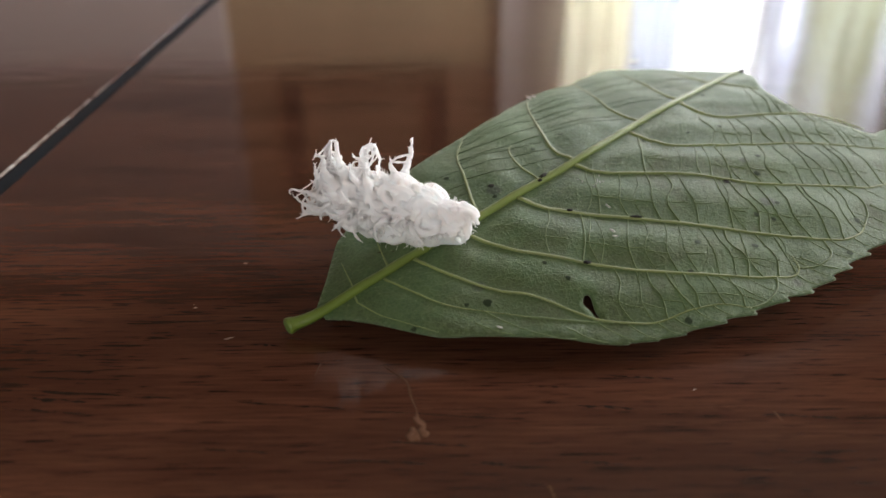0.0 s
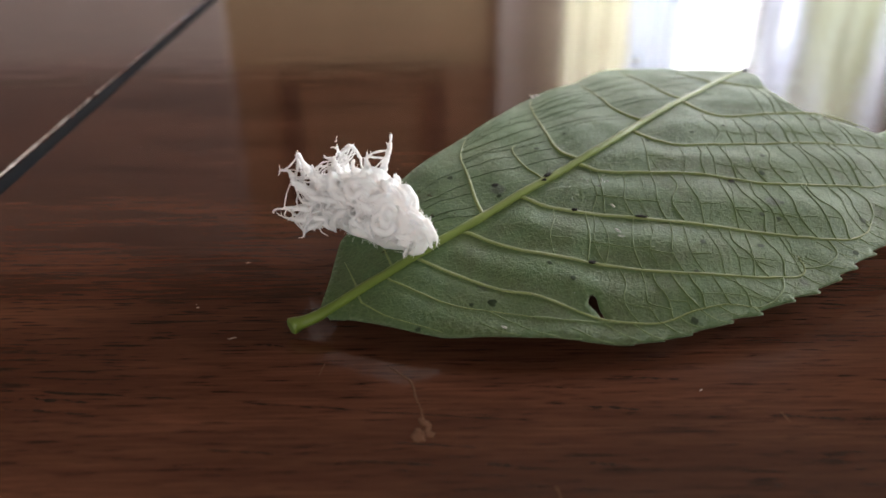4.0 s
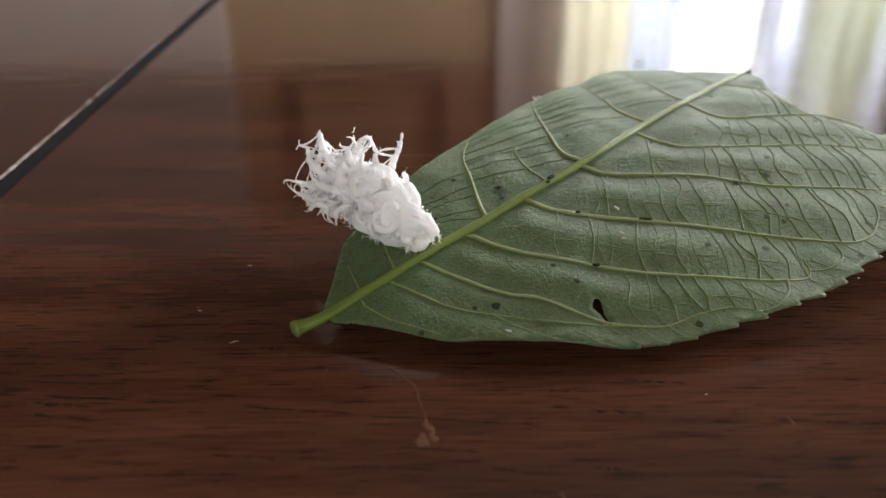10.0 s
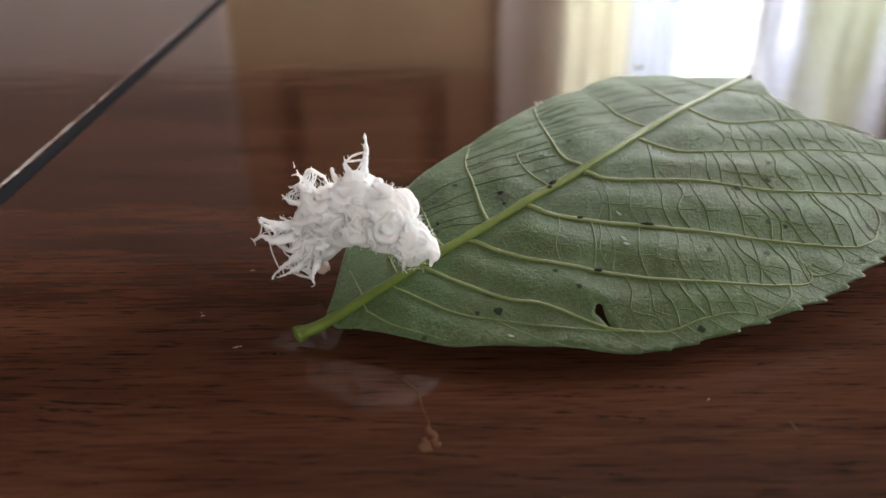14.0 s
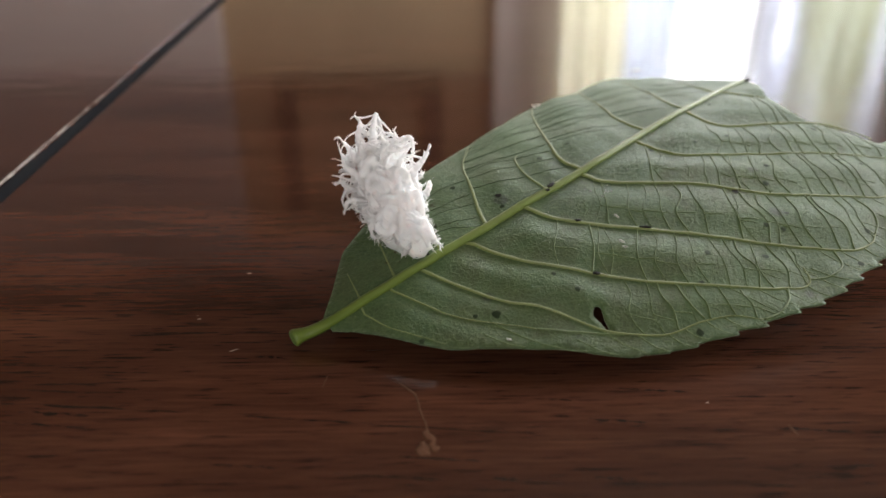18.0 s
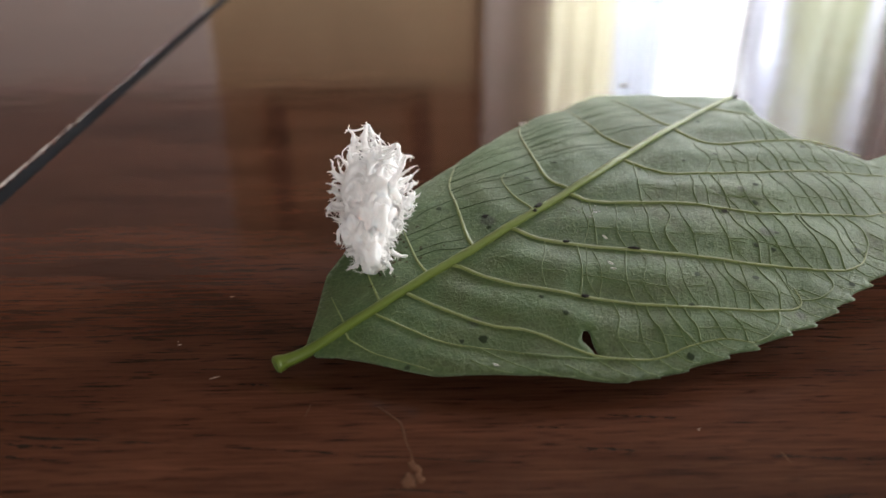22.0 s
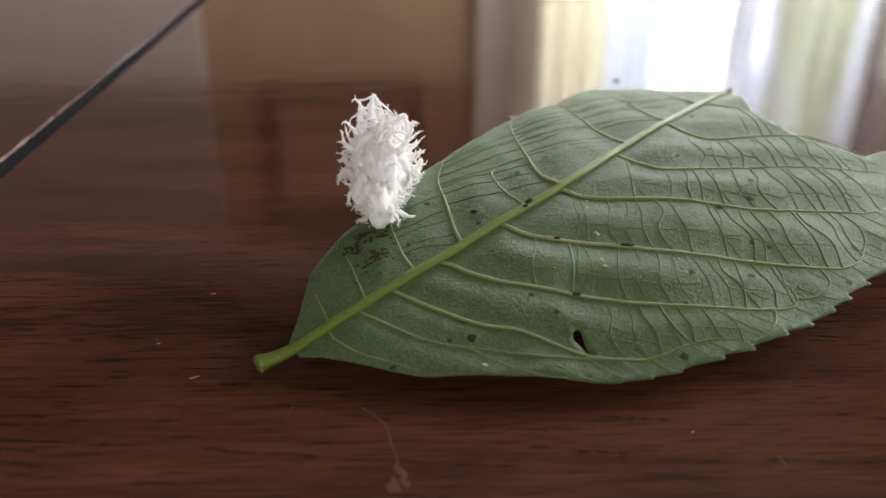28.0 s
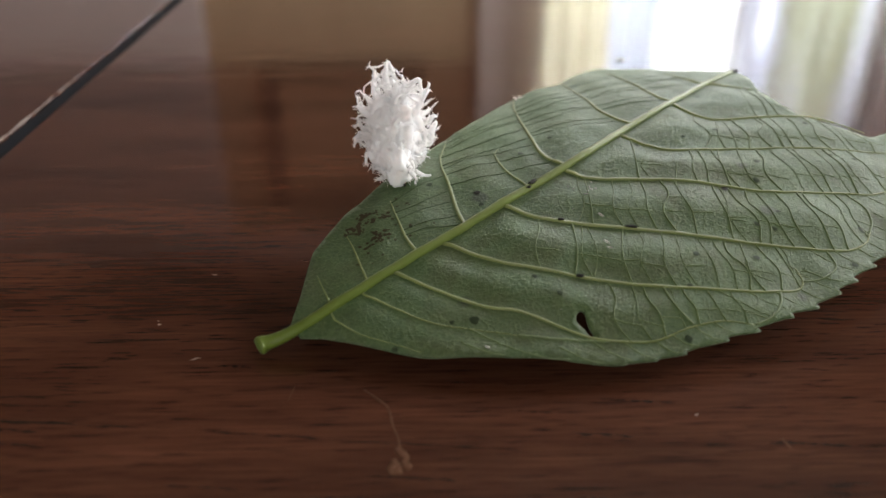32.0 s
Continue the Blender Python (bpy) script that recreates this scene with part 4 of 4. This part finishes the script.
    for i, course, thick, thin in (
        (4, ((0.0, 0.15, 0.02), (0.11, 0.22, 0.03), (0.20, 0.29, 0.06), (0.27, 0.36, 0.07)), 0.050, 0.010),
        (4, ((0.0, 0.17, -0.03), (0.10, 0.25, -0.04), (0.18, 0.33, -0.01), (0.24, 0.36, 0.03)), 0.040, 0.010),
        (4, ((0.0, 0.12, 0.08), (0.09, 0.18, 0.15), (0.15, 0.21, 0.21), (0.16, 0.20, 0.27), (0.20, 0.24, 0.30), (0.21, 0.28, 0.28)), 0.050, 0.008),
        (4, ((0.0, 0.06, 0.10), (0.06, 0.08, 0.20), (0.11, 0.10, 0.29), (0.14, 0.09, 0.37)), 0.055, 0.020),
        (4, ((0.03, 0.02, 0.10), (0.12, 0.01, 0.18), (0.18, 0.03, 0.27), (0.18, 0.07, 0.35), (0.14, 0.09, 0.37)), 0.032, 0.013),
        (3, ((0.05, -0.04, 0.15), (0.10, -0.06, 0.24), (0.12, -0.07, 0.32), (0.11, -0.06, 0.42)), 0.050, 0.007),
        (3, ((0.08, -0.09, 0.13), (0.13, -0.12, 0.22), (0.16, -0.16, 0.30), (0.12, -0.21, 0.33), (0.07, -0.22, 0.27), (0.05, -0.20, 0.18)), 0.048, 0.013),
        (4, ((0.02, -0.13, 0.04), (0.12, -0.19, 0.08), (0.17, -0.25, 0.13), (0.20, -0.30, 0.12)), 0.046, 0.013),
        (2, ((0.03, -0.14, 0.16), (0.02, -0.20, 0.27), (0.02, -0.25, 0.35), (0.03, -0.29, 0.43)), 0.044, 0.016),
        (3, ((0.0, -0.18, 0.04), (0.05, -0.27, 0.05), (0.06, -0.33, 0.08), (0.10, -0.36, 0.06)), 0.044, 0.017),
        (3, ((0.0, 0.18, 0.08), (0.06, 0.27, 0.11), (0.09, 0.33, 0.14), (0.14, 0.35, 0.20)), 0.046, 0.011),
        (3, ((0.02, 0.18, 0.0), (0.05, 0.28, -0.02), (0.10, 0.34, 0.0), (0.12, 0.38, -0.04)), 0.044, 0.012),
        (2, ((0.0, 0.20, 0.03), (0.02, 0.29, 0.06), (0.05, 0.34, 0.03), (0.02, 0.38, -0.04)), 0.046, 0.013),
        (2, ((-0.03, -0.19, 0.05), (-0.02, -0.29, 0.08), (0.0, -0.33, 0.12), (0.05, -0.35, 0.13)), 0.046, 0.022),
        (2, ((0.05, -0.20, 0.0), (0.08, -0.28, -0.02), (0.12, -0.32, 0.0), (0.15, -0.33, 0.04)), 0.044, 0.020),
        (1, ((0.0, 0.18, 0.02), (0.01, 0.25, 0.03), (-0.03, 0.29, 0.0), (-0.07, 0.30, -0.04)), 0.040, 0.014),
        (1, ((0.0, -0.18, 0.02), (0.03, -0.25, 0.05), (0.08, -0.28, 0.06), (0.12, -0.28, 0.10)), 0.040, 0.015),
        (4, ((0.03, 0.03, 0.02), (0.14, 0.05, 0.06), (0.20, 0.09, 0.10), (0.23, 0.08, 0.16)), 0.055, 0.014),
        (4, ((0.03, -0.06, 0.03), (0.13, -0.09, 0.09), (0.19, -0.12, 0.15), (0.21, -0.10, 0.20)), 0.052, 0.012),
        (4, ((0.02, 0.12, -0.06), (0.12, 0.17, -0.10), (0.18, 0.22, -0.12), (0.21, 0.23, -0.16)), 0.046, 0.012),
        (3, ((0.02, 0.01, 0.16), (0.08, 0.02, 0.25), (0.12, 0.0, 0.30), (0.17, 0.03, 0.32)), 0.052, 0.012),
        (2, ((0.02, -0.04, 0.20), (0.06, -0.06, 0.27), (0.10, -0.10, 0.31), (0.08, -0.14, 0.34)), 0.044, 0.010),
        (3, ((0.0, 0.11, 0.13), (0.07, 0.16, 0.21), (0.11, 0.20, 0.25), (0.14, 0.20, 0.31)), 0.046, 0.010),
    ):
        one = bmesh.new()
        count = 24
        root = Vector(course[0])
        course = [tuple(root + (Vector(p) - root) * (1.18 if i > 1 else 0.9)) for p in course]
        course = [(x, y * 0.80, z) for x, y, z in course]
        thick, thin = thick * 0.78, thin * 0.75
        pts = [Vector(p) * CM + Vector((rnd.uniform(-1, 1), rnd.uniform(-1, 1), rnd.uniform(-1, 1))) * 0.00005 for p in spline(course, count)]
        add_tube(one, pts, [CM * (thin + (thick - thin) * max(0, 1 - k / (count * 0.85)) ** 1.0) * rnd.uniform(0.82, 1.2) for k in range(count)], 10, 1.0, 0.4)
        # short forks and knots
        for _ in range(2):
            k = rnd.randrange(9, count - 1)
            way = (pts[k] - pts[k - 1]).normalized() + Vector((rnd.uniform(-1, 1), rnd.uniform(-1, 1), rnd.uniform(-1, 1))) * 0.9
            filament(one, pts[k], way, rnd.uniform(0.03, 0.08) * CM, rnd.uniform(0.005, 0.011) * CM, rnd.uniform(-4, 4), rnd, 0.4, 9)
        laid.append((i, pts))
        strand = part("wax_filament", one, WAX, segs[i], "long curling white wax filament")
        melt(strand, 3, 0.00006)
        wisps(fuzzes[i], pts, rnd, 7, 0.0003)
    # lacy threads strung between neighbouring filaments of one segment
    for (i, a), (k, b) in [(p, q) for p in laid for q in laid if p is not q and p[0] == q[0]]:
        if min((u - v).length for u in a for v in b) > 0.0016 or rnd.random() < 0.4:
            continue
        for _ in range(3):
            p, q = a[rnd.randrange(6, 19)], b[rnd.randrange(6, 19)]
            if 0.0003 < (p - q).length < 0.0024:
                sag = Vector((rnd.uniform(-1, 1), rnd.uniform(-1, 1), rnd.uniform(-1, 1))) * 0.0004
                one = bmesh.new()
                arc = spline([p, (p + q) / 2 + sag, q], 9)
                r = rnd.uniform(0.00004, 0.00009)
                add_tube(one, [Vector(c) for c in arc], [r * rnd.uniform(0.7, 1.3) for _ in arc], 6, 1.0, 0.3)
                part("wax_thread", one, WAX, segs[i])
    for i in (2, 3, 4):
        for j in range(2):
            a = rnd.uniform(-1.5, 1.5)
            base = Vector((rnd.uniform(-0.2, 0.8) * step, math.sin(a) * WIDE[i] * 0.8 * CM, math.cos(a) * HIGH[i] * 0.8 * CM))
            way = Vector((rnd.uniform(0.3, 1.0), math.sin(a) * 0.9, math.cos(a) * 0.9))
            one = bmesh.new()
            pts = filament(one, base, way, rnd.uniform(0.09, 0.16) * CM, rnd.uniform(0.014, 0.026) * CM, rnd.uniform(-4, 4), rnd, 0.35, 12)
            wisps(fuzzes[i], pts, rnd, 6, 0.0004)
            part("wax_filament", one, WAX, segs[i])
    # head under the front, tail tip at the rear
    bm = bmesh.new()
    bmesh.ops.create_icosphere(bm, subdivisions=3, radius=0.054 * CM)
    for v in bm.verts:
        v.co = Vector((v.co.x * 0.9, v.co.y * 1.1, v.co.z)) * (1 + 0.25 * noise.noise(v.co * 2500)) + Vector((0.235, 0, -0.125)) * CM
    part("head", bm, HEAD, segs[4], "small pinkish head")
    for y in (-1, 1):
        bm = bmesh.new()
        bmesh.ops.create_icosphere(bm, subdivisions=2, radius=0.015 * CM)
        for v in bm.verts:
            v.co += Vector((0.27, y * 0.042, -0.11)) * CM
        part("eye", bm, BLACK, segs[4], "tiny black eye")
    bm = bmesh.new()
    bmesh.ops.create_icosphere(bm, subdivisions=3, radius=0.026 * CM)
    for v in bm.verts:
        v.co = Vector((v.co.x * 1.1, v.co.y * 1.2, v.co.z)) * (1 + 0.3 * noise.noise(v.co * 2500)) + Vector((-0.105, 0, -0.075)) * CM
    part("tail_tip", bm, HEAD, segs[0], "pinkish tail tip gripping the leaf")
    for y, z in ((0.035, -0.085), (-0.045, -0.09)):
        bm = bmesh.new()
        add_tube(bm, [Vector((-0.125, y, z + 0.02)) * CM, Vector((-0.145, y * 1.2, z)) * CM], [0.010 * CM, 0.007 * CM], 6)
        part("tail_mark", bm, BLACK, segs[0], "small dark mark at the tail")
    for j in range(16):
        a = rnd.uniform(-1.9, 1.9)
        base = Vector((-0.10, math.sin(a) * 0.07, math.cos(a) * 0.07)) * CM
        one = bmesh.new()
        pts = filament(one, base, Vector((-0.8, math.sin(a), math.cos(a) * 0.8)), rnd.uniform(0.02, 0.05) * CM, rnd.uniform(0.010, 0.018) * CM, rnd.uniform(-2, 2), rnd, 0.3)
        wisps(fuzzes[0], pts, rnd, 5, 0.0004)
        part("wax_filament", one, WAX, segs[0])
    for seg, fuzz in zip(segs, fuzzes):
        tagged(part("wax_fuzz", fuzz, WAX, seg, "fine white wax fuzz"), kind="stuff")
    return top, segs


# seconds, tail place (cm), heading, pitch, arch of the back, sideways bend, stretch
CRAWL = [
    (0, 0.151, -0.541, 0.496, 165.6, 10.4, -22, 0, 1.05),
    (0.5, 0.104, -0.563, 0.487, 162.8, 9.7, -7, -0, 1.04),
    (1, 0.024, -0.613, 0.468, 150.8, 8.2, 8, -1, 1.03),
    (2, -0.041, -0.647, 0.462, 146.0, 5.3, 23, -2, 1.01),
    (3, -0.185, -0.646, 0.463, 137.7, 0.5, 38, -3, 0.99),
    (3.5, -0.186, -0.665, 0.470, 137.8, 0.6, 41, -0, 1.00),
    (5.5, -0.199, -0.700, 0.460, 144.7, 2.1, 78, 10, 1.02),
    (6, -0.205, -0.677, 0.465, 150.8, 4.4, 85, 13, 1.03),
    (6.5, -0.214, -0.654, 0.470, 147.9, 3.9, 69, 2, 1.02),
    (7, -0.214, -0.640, 0.473, 142.6, 4.2, 44, -8, 1.01),
    (7.5, -0.209, -0.626, 0.477, 136.2, 5.9, 16, -18, 1.00),
    (8, -0.206, -0.628, 0.477, 135.2, 8.6, -3, -28, 0.99),
    (8.5, -0.207, -0.632, 0.476, 129.5, 8.9, 2, -24, 0.99),
    (9, -0.199, -0.616, 0.481, 131.9, 7.2, 7, -20, 0.99),
    (9.5, -0.197, -0.611, 0.482, 137.3, 5.0, 12, -16, 0.99),
    (10, -0.197, -0.614, 0.481, 139.5, 5.7, 23, -12, 0.99),
    (10.5, -0.198, -0.605, 0.483, 143.5, 0.9, 39, -14, 1.01),
    (11, -0.204, -0.628, 0.477, 146.3, 0.8, 55, -15, 1.03),
    (11.5, -0.201, -0.640, 0.475, 152.2, -0.3, 70, -16, 1.05),
    (12, -0.215, -0.667, 0.466, 156.7, -3.7, 88, -17, 1.07),
    (12.5, -0.210, -0.679, 0.464, 153.6, -2.7, 111, 5, 1.07),
    (13, -0.212, -0.714, 0.455, 148.2, -1.1, 130, 26, 1.08),
    (14, -0.225, -0.713, 0.454, 152.2, -5.4, 132, 8, 1.11),
    (14.5, -0.225, -0.698, 0.458, 149.3, -5.2, 112, 1, 1.09),
    (16.5, -0.211, -0.599, 0.483, 134.9, 2.3, 20, -26, 1.03),
    (17, -0.207, -0.584, 0.487, 130.4, 5.8, 16, -32, 1.02),
    (17.5, -0.200, -0.608, 0.483, 130.6, 11.9, 0, -33, 1.03),
    (18, -0.207, -0.614, 0.480, 126.9, 14.4, -15, -33, 1.05),
    (18.5, -0.199, -0.625, 0.478, 128.9, 12.7, -6, -38, 1.06),
    (19, -0.206, -0.620, 0.479, 132.0, 10.5, 4, -43, 1.06),
    (19.5, -0.240, -0.634, 0.472, 124.7, 10.4, 11, -34, 1.05),
    (20, -0.361, -0.662, 0.450, 112.4, 14.6, 19, -24, 1.03),
    (20.5, -0.475, -0.683, 0.430, 104.4, 15.5, 24, -18, 1.03),
    (21, -0.444, -0.673, 0.437, 100.0, 16.7, 29, -12, 1.03),
    (21.5, -0.450, -0.615, 0.449, 96.2, 17.7, 24, -10, 1.02),
    (22, -0.464, -0.515, 0.468, 94.0, 14.6, 20, -8, 1.02),
    (22.5, -0.433, -0.533, 0.469, 88.4, 17.6, 5, 3, 1.01),
    (23, -0.492, -0.468, 0.474, 80.2, 17.3, -9, 14, 1.01),
    (24, -0.450, -0.361, 0.500, 86.0, 14.8, -7, 6, 1.00),
    (25, -0.433, -0.234, 0.525, 90.3, 12.4, -6, -3, 0.99),
    (25.5, -0.390, -0.190, 0.539, 91.8, 12.5, -7, -3, 0.99),
    (27.5, -0.356, -0.074, 0.561, 91.1, 10.4, -11, -4, 0.99),
    (28, -0.331, -0.052, 0.568, 91.7, 11.2, -12, -4, 0.99),
    (29, -0.305, 0.053, 0.586, 91.4, 8.7, -9, -5, 0.98),
    (30, -0.289, 0.096, 0.594, 93.1, 9.0, -5, -6, 0.98),
    (30.5, -0.273, 0.070, 0.594, 93.3, 9.3, -6, -6, 0.98),
    (31, -0.276, 0.138, 0.601, 93.6, 6.7, -7, -5, 0.98),
    (32, -0.227, 0.220, 0.618, 93.1, 9.0, -8, -4, 0.98),
]


def segment_pose(i, arch, bend, stretch):
    """The segment's place on a body that arches, bends sideways and stretches between its segments."""
    step, at = LENGTH / SEGMENTS * stretch, Vector((0.06 * CM, 0, 0))
    for k in range(i + 1):
        tilt, turn = radians(arch) * (0.5 - (k + 0.5) / SEGMENTS), radians(bend) * (k + 0.5) / SEGMENTS
        way = Vector((math.cos(tilt) * math.cos(turn), math.cos(tilt) * math.sin(turn), math.sin(tilt)))
        at = at + way * step * (0.5 if k == i else 1.0)
    return pose(*at, 0, -math.degrees(tilt), math.degrees(turn))


def motions():
    body, segs = LARVA
    walk(body, [(t, pose(x * CM, y * CM, z * CM, 0, -pitch, yaw)) for t, x, y, z, yaw, pitch, *_ in CRAWL])
    for i, seg in enumerate(segs):
        walk(seg, [(row[0], segment_pose(i, *row[6:])) for row in CRAWL])


room()
door()
window()
table()
leaf()
crumbs()
wax_flecks()
LARVA = larva()
motions()
